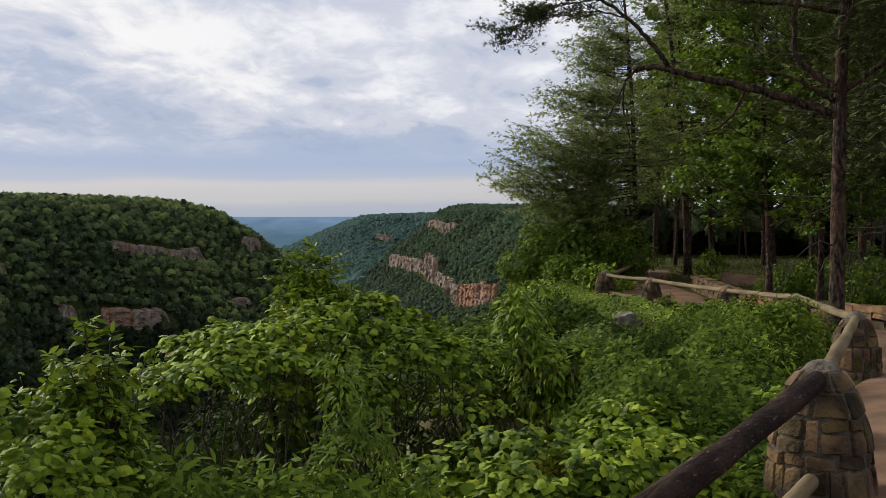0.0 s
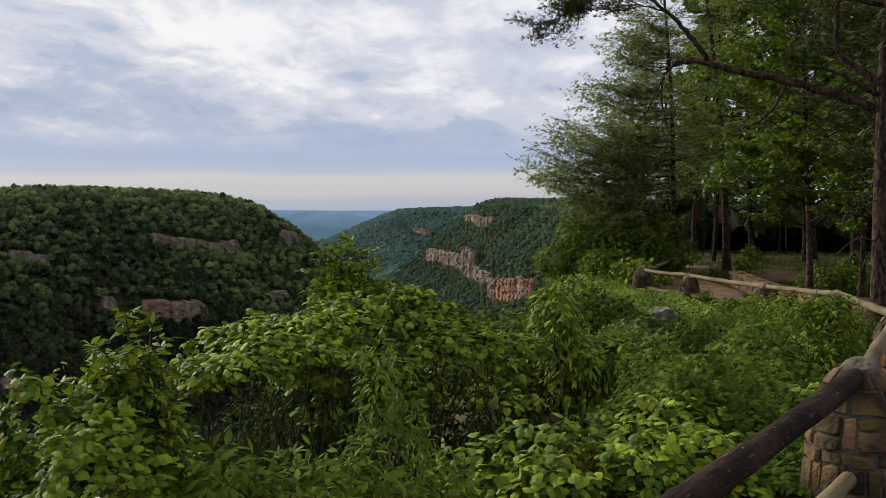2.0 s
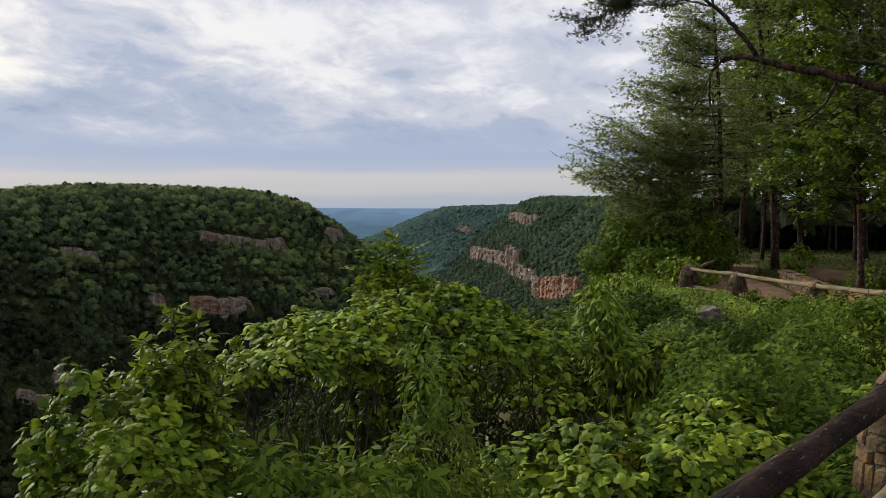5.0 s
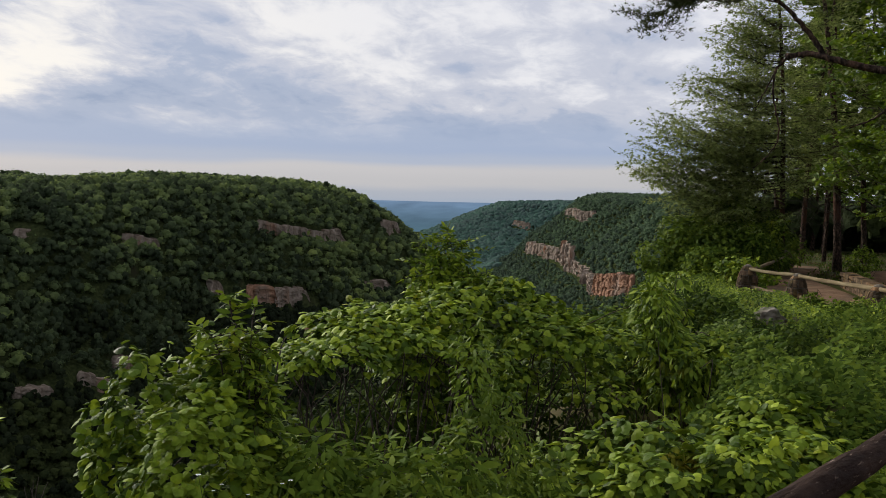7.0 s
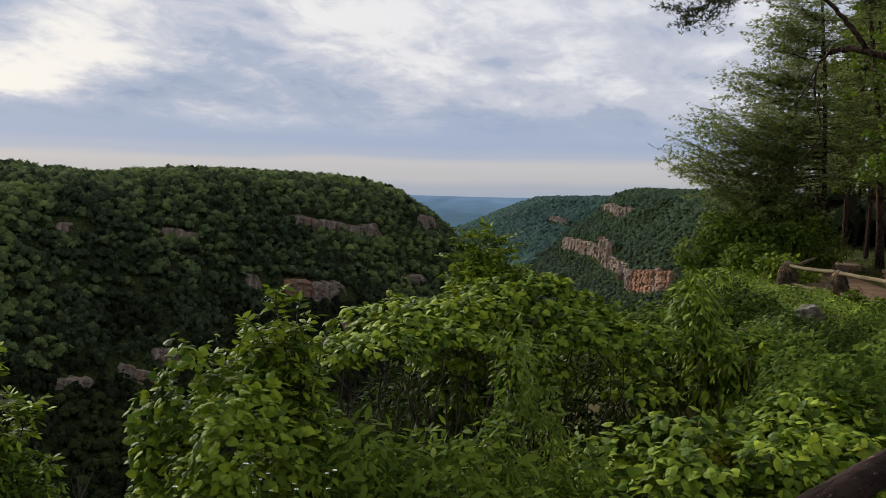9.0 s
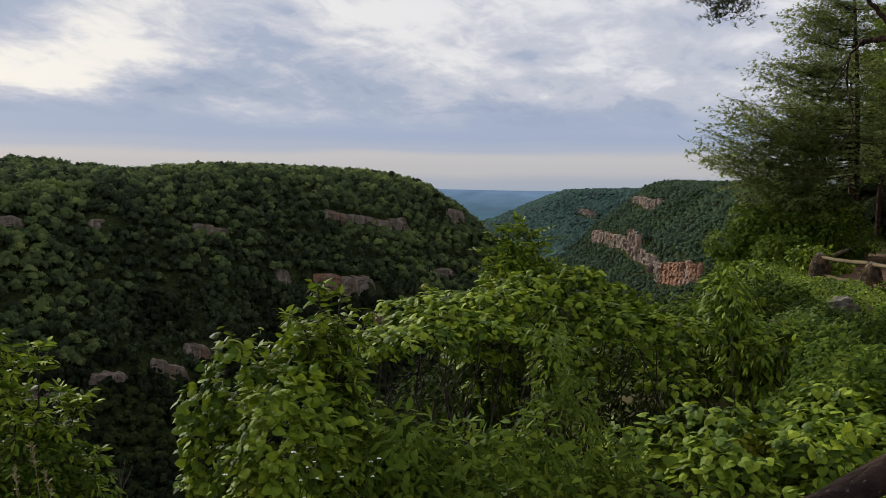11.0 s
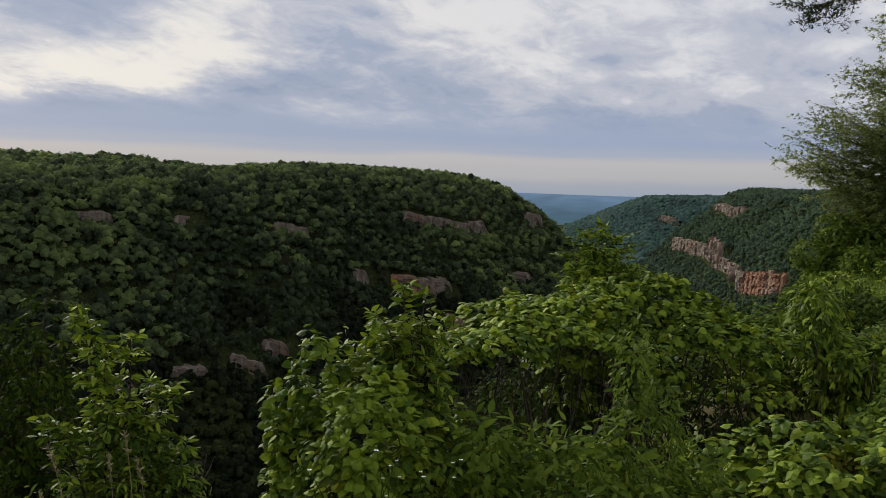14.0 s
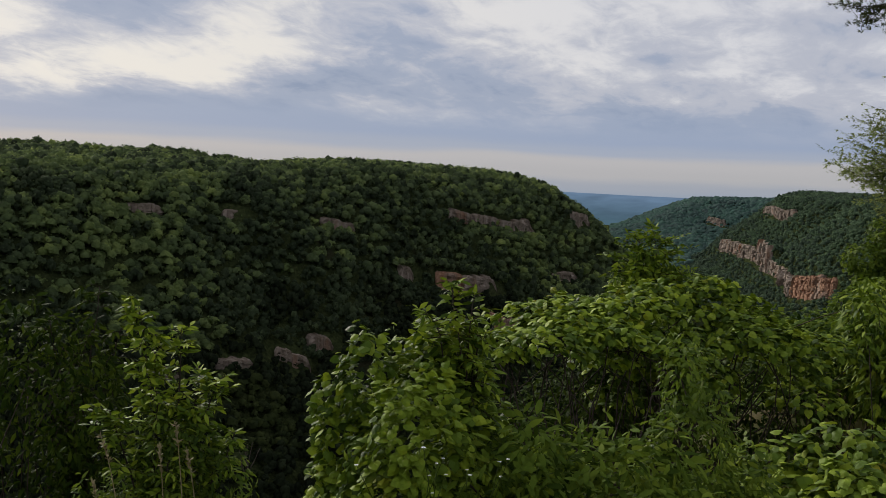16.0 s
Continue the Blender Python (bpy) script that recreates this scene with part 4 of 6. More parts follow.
shrub("vine_shrub", [B(-5.6, 8.4, .34, .75, .8, .50), B(-2.6, 8.6, .20, .75, .8, .50), B(-8.2, 8.4, .05, .6, .7, .4), B(-.4, 8.9, .0, .7, .7, .40)],
      "tall tangle of broad-leaved vine over a leaning shrub", 850, .060, M_LEAF, 31, (HEART_FINE, HEART_FINE_F), n_stems=60, up=1.0, jitter=.6, droop=.9, under=-.05)
shrub("vine_shrub", [B(2.2, 10.6, -.14, .8, .8, .42), B(6.6, 10.3, -.24, .85, .9, .46), B(9.8, 10.4, -.62, .8, .8, .55)], "dark green vine-covered shrub with a hollow beneath", 600, .075, M_LEAF_B, 61, n_stems=60, up=.9, droop=1.0, jitter=.5, under=-.05)
shrub("vine_carpet", [B(2.5, 5.3, -.5, .75, .6, .72), B(7.5, 5.7, -.42, .8, .6, .75), B(12.3, 6.3, -.45, .8, .7, .72), B(6, 4.7, -.62, .8, .55, .76), B(16, 7.0, -.55, .7, .7, .7)],
      "low carpet of broad light green vine leaves", 950, .062, M_LEAF, 71, (HEART_FINE, HEART_FINE_F), singles=300, up=.8, jitter=.5, n_stems=4)
shrub("leafy_shrub", [B(-5.6, 5.0, .08, .22, .26, .68), B(-4.2, 5.0, -.3, .36, .4, .75), B(-6.8, 5.0, -.4, .3, .4, .65)], "light green upright shrub with small pointed leaves", 1500, .052, M_LEAF_LIGHT, 81, (BLADE, BLADE_F), n_stems=3, singles=150, up=.4, jitter=.5)
shrub("undergrowth", [B(-12.5, 4.6, -.45, .75, .5, .8), B(-8.8, 4.5, -.5, .6, .5, .8), B(-2, 4.9, -.75, .7, .5, .85), B(-15.5, 4.4, -.5, .5, .5, .85), B(-10.5, 5.3, -.75, .9, .5, .8), B(-1, 6.0, -.95, .8, .5, .8)],
      "mixed dark green undergrowth of narrow leaves", 620, .078, M_LEAF_B, 91, (BLADE, BLADE_F), n_stems=12, singles=150, up=.8, jitter=.7)
# these two take the dark leaf: the hollows' shade is put into colour
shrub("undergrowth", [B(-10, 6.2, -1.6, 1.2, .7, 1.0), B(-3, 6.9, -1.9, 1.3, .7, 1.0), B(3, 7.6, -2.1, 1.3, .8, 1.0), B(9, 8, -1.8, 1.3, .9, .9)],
      "undergrowth in the hollow between the vine mounds, leaves toned dark for shade", 420, .08, M_LEAF_DARK, 95, (BLADE, BLADE_F), n_stems=14)
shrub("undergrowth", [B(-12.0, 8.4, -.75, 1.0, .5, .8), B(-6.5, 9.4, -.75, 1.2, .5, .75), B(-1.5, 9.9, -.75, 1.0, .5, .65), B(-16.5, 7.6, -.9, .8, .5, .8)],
      "brush under the overhanging vines, leaves toned dark for shade", 460, .08, M_LEAF_DARK, 97, (BLADE, BLADE_F), n_stems=30)
# left of the vine mounds
shrub("undergrowth", [B(-36, 4.6, -.95, .6, .4, .6), B(-32, 4.8, -1.1, .5, .4, .6)], "low yellow-green weeds at the edge of the drop", 420, .07, M_LEAF, 115, singles=60)
sapling(P(-35.6, 6.2, -1.6), [P(-37.0, 6.2, .76), P(-36.2, 6.2, .42), P(-34.5, 6.25, .56), P(-33.6, 6.3, .26), P(-32.6, 6.25, .24), P(-38.6, 6.1, .1), P(-31.4, 6.2, -.1), P(-35.4, 6.0, -.2), P(-37.8, 6.0, -.4), P(-33.0, 6.0, -.5)],
        "thin light green sapling with long compound leaves", 201, .070, 5, 64, M_LEAF, .17)
sapling(P(-39.8, 8.0, -1.6), [P(-38.8, 8, .62), P(-41.5, 8, .4), P(-37.6, 8.1, .25), P(-40.2, 7.8, -.1), P(-42.6, 7.9, 0.1), P(-38.6, 7.8, -.5)],
        "grey-green sapling with drooping leaves at the drop", 202, .075, 6, 30, M_LEAF_DARK, .34, droop=-.35)
sapling(P(-18.6, 4.7, -.2), [P(-19.7, 4.7, 1.08), P(-18.6, 4.7, .98), P(-20.8, 4.75, .93), P(-17.6, 4.75, .85), P(-19.2, 4.8, .8), P(-18.0, 4.7, .7)], "upright light green shoot above the vines", 203, .066, 3, 34, M_LEAF, frond=.13, r0=.006)
sapling(P(-6.6, 8.6, -.4), [P(-8.2, 8.7, 1.10), P(-7.4, 8.7, 1.14), P(-6.7, 8.8, .98), P(-8.8, 8.6, .92), P(-7.6, 8.5, .80), P(-6.0, 8.6, .84)], "light green feathery sapling top above the vines", 204, .066, 6, 60, M_LEAF, frond=.30, r0=.010)
sapling(P(5.2, 11, -.8), [P(5.4, 11, .72), P(5.0, 11, .5), P(6.0, 10.9, .35), P(4.4, 11, .2)], "bright green shoot with long drooping leaflets", 205, .11, 5, 14, M_LEAF, .30, droop=-.45)
shrub("leafy_shrub", [B(-35.2, 6.2, -.70, .5, .45, .65), B(-33.0, 6.2, -.9, .5, .45, .55), B(-37.2, 6.2, -.8, .5, .45, .6)], "leafy yellow-green shrub round the foot of a sapling", 700, .055, M_LEAF_LIGHT, 141, (BLADE, BLADE_F), up=.5, jitter=.6)
shrub("leafy_shrub", [B(-40.4, 7.9, -.35, .55, .5, .7), B(-42.5, 7.9, -.2, .5, .5, .7), B(-38.8, 8.0, -.9, .6, .5, .7)], "grey-green shrub with drooping leaves at the drop", 300, .075, M_LEAF_DARK, 145, (BLADE, BLADE_F), up=.3, jitter=.6, droop=1.2)
shrub("vine_shrub", [B(4.0, 9.7, .38, .20, .25, .40), B(4.9, 9.6, .05, .36, .36, .42), B(6.2, 9.5, -.18, .44, .4, .36)], "leaning tower of vine with long drooping leaves", 700, .092, M_LEAF, 151, (BLADE, BLADE_F), up=.5, jitter=.5, droop=1.3, n_stems=10)
shrub("leafy_shrub", [B(-8.2, 8.6, .66, .20, .25, .34), B(-7.2, 8.7, .66, .24, .25, .32)], "feathery light green shrub top above the vines", 900, .075, M_LEAF, 161, (BLADE, BLADE_F), n_stems=4, up=.4, jitter=.7)
# the canyon edge farther on
for k, (az, d, zz, s) in enumerate([(1.5, 17, -1.45, 1.1), (-1.5, 19, -1.9, 1.3), (3.4, 20, -2.1, 1.2), (2.0, 25, -3.1, 1.5), (4.2, 25, -2.3, 1.1), (4.6, 31, -3.4, 1.4), (7.4, 31.5, -.9, .9), (7.0, 34, -.5, 1.2), (8.6, 29.5, -.75, .6), (2.6, 30, -3.6, 1.6), (6.4, 34, -.2, 1.2), (7.7, 35.5, .3, 1.3), (5.9, 33, -1.4, 1.1), (8.6, 37, .2, 1.2), (6.4, 31, -1.7, 1.1)]):
    shrub("shrub", [B(az, d, zz, s, s, s * .8), B(az + 1.5, d + .4, zz - .5, s, s, s * .8), B(az - 1.2, d - .5, zz - .7, s * .9, s * .9, s * .7)],
          "rounded green shrub on the canyon edge", 170, .15, (M_LEAF_B, M_LEAF_LIGHT, M_LEAF)[k % 3], 120 + 7 * k, (DIAMOND, DIAMOND_F), n_stems=8, group="edge shrubs")

for k, (x, y, s) in enumerate([(4.3, 13.2, .42), (4.9, 15.8, .4), (5.0, 18.9, .28), (4.2, 16.4, .4), (3.6, 11.6, .45), (2.9, 9.4, .38), (1.5, 12.2, .5), (4.3, 14.6, .45), (1.9, 16.5, .55), (2.6, 7.2, .3), (5.3, 17.3, .42), (4.75, 13.6, .5), (4.1, 12.0, .5), (5.45, 20.0, .32), (3.3, 9.6, .36), (5.0, 22.5, .28)]):
    g = ground_at(x, y)
    shrub("weed_clump", [((x, y, g + s * .55), (s, s, s * .9)), ((x + s * .7, y + .1, g + s * .3), (s * .7, s * .7, s * .7)), ((x - s * .6, y - .2, g + s * .25), (s * .7, s * .7, s * .6))],
          "knee-high clump of leafy green weeds among the vines", 420, .07, (M_LEAF_B, M_LEAF, M_LEAF_DARK, M_LEAF_B)[k % 4], 300 + 5 * k, (BLADE, BLADE_F) if k % 3 else (HEART, HEART_F), n_stems=6, category="weeds", group="weed clumps", jitter=.5)

for k, (az, d, s) in enumerate([(18.5, 29.5, .44), (19.6, 30.5, .40), (20.8, 29.5, .60), (21.8, 28.5, .55), (23.2, 27.5, .6), (14.9, 38, .45), (15.0, 31.5, .25), (9.6, 33.5, .8), (22.5, 36, .7)]):
    x, y = P(az, d, 0)[:2]
    g = ground_at(x, y)
    shrub("bush", [((x, y, g + s * .9), (s, s, s)), ((x + s * .8, y + .2, g + s * .6), (s * .7, s * .7, s * .7)), ((x - s * .7, y, g + s * .5), (s * .7, s * .7, s * .6))],
          "leafy green bush at the foot of the rim trees", 200, .12, (M_LEAF_LIGHT, M_LEAF_B)[k % 2], 420 + 5 * k, (DIAMOND, DIAMOND_F), n_stems=7, group="bushes under the trees", jitter=.6)
RAIL = [(-0.22, 1.75), (2.12, 5.6), (4.45, 10.8), (6.0, 17.0), (5.95, 21.0), (5.3, 25.5), (4.45, 27.6)]


def hillside_cover():
    """Vines and weeds over the strip between the rail and the drop."""
    r = np.random.default_rng(5)
    n = 165000
    y = 5.5 + 26.0 * r.uniform(size=n) ** 1.25
    xr = np.interp(y, [p[1] for p in RAIL[:-1]], [p[0] for p in RAIL[:-1]]) - 0.25
    xl = np.interp(y, [5, 10, 18, 25, 31], [0.4, 0.2, 1.1, 2.0, 2.6]) - 0.9
    x = xl + (xr - xl) * r.uniform(size=n)
    hump = np.maximum(fbm(x, y, 1.1, 3, 21), -0.3) * 0.95 + 0.26
    hump *= np.clip((xr - x) / 0.8, 0.38, 1) * np.interp(y, [11, 19, 24], [1, .75, .5])
    keep = r.uniform(size=n) < np.clip(0.85 + fbm(x, y, 2.3, 2, 22), 0.5, 1)
    away = np.hypot(x, y)
    keep &= ~((x / y < .115) & (away < 11))  # the hollow under the vines
    keep &= np.hypot((x - 1.6) / .55, (y - 9.5) / .8) > 1
    bearing = np.degrees(np.arctan2(x, y))
    by_rock = (np.abs(bearing - 10.4) < 1.7) & (away > 12) & (away < 18.3)
    hump = np.where(by_rock, np.minimum(hump, .10), hump)
    keep &= ~((np.abs(bearing - 10.4) < 1.3) & (away > 17.0) & (away < 18.2))  # round the boulder
    x, y, hump = x[keep], y[keep], hump[keep]
    z = height(x, y) + hump * r.uniform(0.75, 1.08, len(x))
    p = np.stack([x, y, z], -1)
    nrm = unit(np.stack([r.normal(size=len(x)) * 0.4 - 0.25, r.normal(size=len(x)) * 0.4 - 0.45, np.ones(len(x))], -1))
    root = thing("hillside_vines", (1.0, 14, ground_at(1.0, 14)), "carpet of light green vines and weeds below the rail", "vines")
    off = np.array(root.location)
    kind = fbm(x, y, 1.1, 2, 23) > -0.10
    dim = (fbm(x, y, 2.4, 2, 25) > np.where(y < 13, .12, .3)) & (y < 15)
    light = (fbm(x, y, 1.6, 2, 26) > np.interp(y, [7, 12, 18], [.25, -.05, -.4])) & ~dim
    kind &= ~light
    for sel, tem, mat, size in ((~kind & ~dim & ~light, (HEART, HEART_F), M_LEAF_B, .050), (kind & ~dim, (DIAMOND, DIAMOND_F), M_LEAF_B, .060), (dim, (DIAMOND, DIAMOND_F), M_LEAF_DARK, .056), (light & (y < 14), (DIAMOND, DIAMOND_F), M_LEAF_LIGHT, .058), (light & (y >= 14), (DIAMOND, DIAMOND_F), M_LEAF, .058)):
        ax = unit(r.normal(size=(sel.sum(), 3)) + np.array([-.3, -.6, -.2]))
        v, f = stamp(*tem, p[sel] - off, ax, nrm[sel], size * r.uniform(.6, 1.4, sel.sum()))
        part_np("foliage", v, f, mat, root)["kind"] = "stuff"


hillside_cover()


# ---------------------------------------------------------------- stone posts and log rails
def post_radius(h):
    return float(np.interp(h, [0, .12, .35, .52, .64, .72, .76], [.29, .275, .255, .21, .155, .09, .02]))


def stone_post(at, name="stone_post", seed=3, scale=1.0, turn=0.0):
    """A beehive-shaped post of set field stones."""
    r = np.random.default_rng(seed)
    root = thing(name, at, "beehive-shaped post of mortared brown field stones", "post", "posts of the rail fence")
    root.rotation_euler = (0, 0, radians(turn))
    root.scale = (scale, scale, scale)
    hs = np.concatenate([[-.25], np.linspace(0, .7, 12), [.735, .755]])
    v, f = tube([(0, 0, h) for h in hs], [post_radius(max(h, 0)) + .006 for h in hs], 24, 0.03, seed)
    part_np("mortar_core", v, f, M_MORTAR, root, True)
    v, f = ico(3)
    v = v * (1 + .13 * fbm(v[:, 0] + seed, v[:, 1] + v[:, 2] * 1.7, .5, 3, seed + 1))[:, None] * np.array([.122, .118, .100]) + np.array([.008, -.006, .668])
    part_np("cap", v, f, M_CAP, root, False, "rough pale mortar cap")
    # rough courses of split stones, some stacked two to a space
    cells, h0 = [], -.02
    while h0 < .66:
        row = min(r.choice([.08, .14, .19, .25]) * r.uniform(.85, 1.15), .72 - h0)
        rad = max(post_radius(h0 + row / 2), .06)
        cuts = [0.0]
        while cuts[-1] < 2 * math.pi - .09 / rad:
            cuts.append(cuts[-1] + r.uniform(.06, .20) / rad)
        cuts = np.array(cuts) * 2 * math.pi / cuts[-1] + r.uniform(0, 6)
        for a0, a1 in zip(cuts[:-1], cuts[1:]):
            if row > .13 and r.uniform() < .35:
                cut = row * r.uniform(.3, .7)
                cells += [(a0, a1, h0, h0 + cut), (a0, a1, h0 + cut, h0 + row)]
            else:
                cells.append((a0, a1, h0, h0 + row))
        h0 += row
    for a0, a1, z0, z1 in cells:
        a, hh = (a0 + a1) / 2, (z0 + z1) / 2
        rad = max(post_radius(hh), .06)
        w, t = (a1 - a0) * rad / 2 - .005, (z1 - z0) / 2 - .005
        j = r.uniform(-.020, .012, (8, 2))
        poly = [(-w, -t), (0, -t), (w, -t), (w, 0), (w, t), (0, t), (-w, t), (-w, 0)]
        poly = [(x * (1 + .25 * dx / .01 * .2), y + dy * .8) if k % 4 != 3 else (x + dx * np.sign(x) * -.6, y) for k, ((x, y), (dx, dy)) in enumerate(zip(poly, j))]
        # corners worn round
        worn = []
        for k, p in enumerate(poly):
            p0, p1 = poly[k - 1], poly[(k + 1) % len(poly)]
            worn += [(p[0] * .88 + p0[0] * .12, p[1] * .88 + p0[1] * .12), (p[0] * .88 + p1[0] * .12, p[1] * .88 + p1[1] * .12)]
        n = len(worn)
        mx, my = sum(p[0] for p in worn) / n, sum(p[1] for p in worn) / n
        pr, tilt = r.uniform(.012, .030), r.uniform(-.10, .10, 2)
        vs = []
        for shrink, prd in ((1.0, -.02), (.95, pr * .5), (.84, pr)):
            for x, y in worn:
                x, y = mx + (x - mx) * shrink, my + (y - my) * shrink
                z = min(max(hh + y, -.02), .765)
                rr = post_radius(min(max(z, 0), .75)) + prd + (x * tilt[0] + y * tilt[1]) * (prd > 0)
                vs.append((rr * math.cos(a + x / rad), rr * math.sin(a + x / rad), z))
        z = min(max(hh + my, 0), .76)
        rr = post_radius(z) + pr * 1.1
        vs.append((rr * math.cos(a + mx / rad), rr * math.sin(a + mx / rad), z))
        fs = []
        for k in range(2):
            for q in range(n):
                q2 = (q + 1) % n
                fs += [(k * n + q, k * n + q2, k * n + n + q2), (k * n + q, k * n + n + q2, k * n + n + q)]
        fs += [(2 * n + q, 2 * n + (q + 1) % n, 3 * n) for q in range(n)]
        part_np("stone", vs, fs, M_STONE, root)
    return root


post_at = [Vector((x, y, ground_at(x, y))) for x, y in RAIL]
post_turn = [10, 35, 80, 130, 200, 260, 310]
posts = [stone_post(post_at[1], seed=3, turn=35)]
posts.append(stone_post(post_at[2], seed=9, scale=.93, turn=80))
for k in (0, 3, 4, 5, 6):
    src = posts[k % 2]
    posts.append(copy_thing(src, Matrix.Translation(post_at[k]) @ pose(0, 0, 0, 0, 0, post_turn[k]) @ Matrix.Scale(.98, 4)))
far_post = Vector((6.9, 35.3, ground_at(6.9, 35.3)))
copy_thing(posts[0], Matrix.Translation(far_post) @ pose(0, 0, 0, 0, 0, 200))


def log_rail(a, b, r0, r1, mat, label, seed):
    """A peeled log between two posts, slightly bowed and knotty."""
    r = np.random.default_rng(seed)
    a, b = np.array(a), np.array(b)
    n = 26
    t = np.linspace(0, 1, n)[:, None]
    pts = a * (1 - t) + b * t + np.sin(t * math.pi) * np.array([0, 0, -.012]) + np.cumsum(r.normal(size=(n, 3)) * .0022, 0)
    rad = (r0 + (r1 - r0) * t[:, 0]) * (1 + .05 * np.sin(t[:, 0] * 17 + seed) + r.normal(size=n) * .012)
    d = b - a
    ln = np.linalg.norm(d)
    rot = Vector(d).to_track_quat("Z", "Y").to_matrix()
    loc = (pts - a) @ np.array(rot)
    root = thing("log_rail", a, label, "rail", "rails of the fence")
    root.rotation_mode = "QUATERNION"
    root.rotation_quaternion = rot.to_quaternion()
    v, f = tube(loc, rad, 18, .03, seed)
    part_np("log", v, f, mat, root, True)
    # sawn ends, a little proud
    for end, side, rr in ((loc[0], -1, rad[0]), (loc[-1], 1, rad[-1])):
        w = np.linspace(0, 2 * math.pi, 14, endpoint=False)
        ring = np.stack([np.cos(w) * rr * .9, np.sin(w) * rr * .9, np.full(14, side * .004)], -1) + end
        back = ring * 1.0
        back[:, 2] -= side * .02
        vs = np.vstack([ring, back, [end + np.array([0, 0, side * .007])]])
        fs = [(q, (q + 1) % 14, 28) for q in range(14)] + [(q, q + 14, (q + 1) % 14) for q in range(14)] + [((q + 1) % 14, q + 14, (q + 1) % 14 + 14) for q in range(14)]
        part_np("cut_end", vs, fs, mat, root)
    # knots where branches were lopped
    bv, bf = ico(2)
    for q in range(5):
        i = r.integers(3, n - 3)
        w = r.uniform(0, 2 * math.pi)
        out = np.array([math.cos(w), math.sin(w), 0])
        lens = bv * np.array([.4, .4, .55]) * rad[i] * r.uniform(.6, 1.0) + loc[i] + out * rad[i] * .78
        part_np("knot", lens, bf, mat, root, True)
    return root


for k in range(len(RAIL) - 1):
    a, b = post_at[k], post_at[k + 1]
    d = (b - a).normalized() * .1
    dark = k == 0
    log_rail(a + d + Vector((0, 0, .64)), b - d + Vector((0, 0, .64)), .054 if dark else .050, .058 if dark else .046, M_LOG_DARK if dark else M_LOG,
             "dark brown weathered log rail with bark flecks" if dark else "pale weathered log rail between stone posts", k)
    if k in (1, 2, 3):  # nothing shows below the top rail here
        continue
    log_rail(a + d + Vector((0, 0, .13)), b - d + Vector((0, 0, .14)), .045, .048, M_LOG, "pale weathered lower log rail between stone posts", k + 20)
log_rail(post_at[6] + Vector((0, 0, .55)), far_post + Vector((0, 0, .55)), .05, .05, M_LOG, "pale weathered log rail between stone posts", 50)
log_rail(post_at[6] + Vector((0, 0, .2)), far_post + Vector((0, 0, .2)), .05, .05, M_LOG, "pale weathered log rail between stone posts", 51)


# ---------------------------------------------------------------- path, low wall, boulder
def ribbon(name, line, half, mat, lift, label, category):
    pts = []
    line = np.array(line, float)
    s = np.concatenate([[0], np.cumsum(np.hypot(*np.diff(line, axis=0).T))])
    u = np.arange(0, s[-1], .3)
    x, y = np.interp(u, s, line[:, 0]), np.interp(u, s, line[:, 1])
    tx, ty = np.gradient(x), np.gradient(y)
    ln = np.hypot(tx, ty)
    nx, ny = ty / ln, -tx / ln
    cols = np.linspace(-1, 1, 11)
    w = half * (1 + .15 * np.sin(u * .9))
    X = x[:, None] + nx[:, None] * cols * w[:, None]
    Y = y[:, None] + ny[:, None] * cols * w[:, None]
    Z = height(X, Y) + lift * (1 - np.abs(cols) ** 6 * 2.2)
    n, m = X.shape
    i, j = np.meshgrid(np.arange(n - 1), np.arange(m - 1), indexing="ij")
    f = np.stack([i * m + j, i * m + j + 1, (i + 1) * m + j + 1, (i + 1) * m + j], -1).reshape(-1, 4)
    ob = part_np(name, np.stack([X, Y, Z], -1).reshape(-1, 3), f, mat, None, True)
    return tagged(ob, label, category, kind="structure")


ribbon("path", [(-4.5, -4), (-.6, 0.0), (1.7, 2.4), (3.3, 5.6), (5.7, 10.8), (6.8, 14.5), (6.9, 17.5), (6.6, 21), (6.3, 25), (6.0, 29), (6.4, 34), (8, 39)], 1.2, M_DIRT, .06, "trodden reddish dirt footpath along the rail", "path")


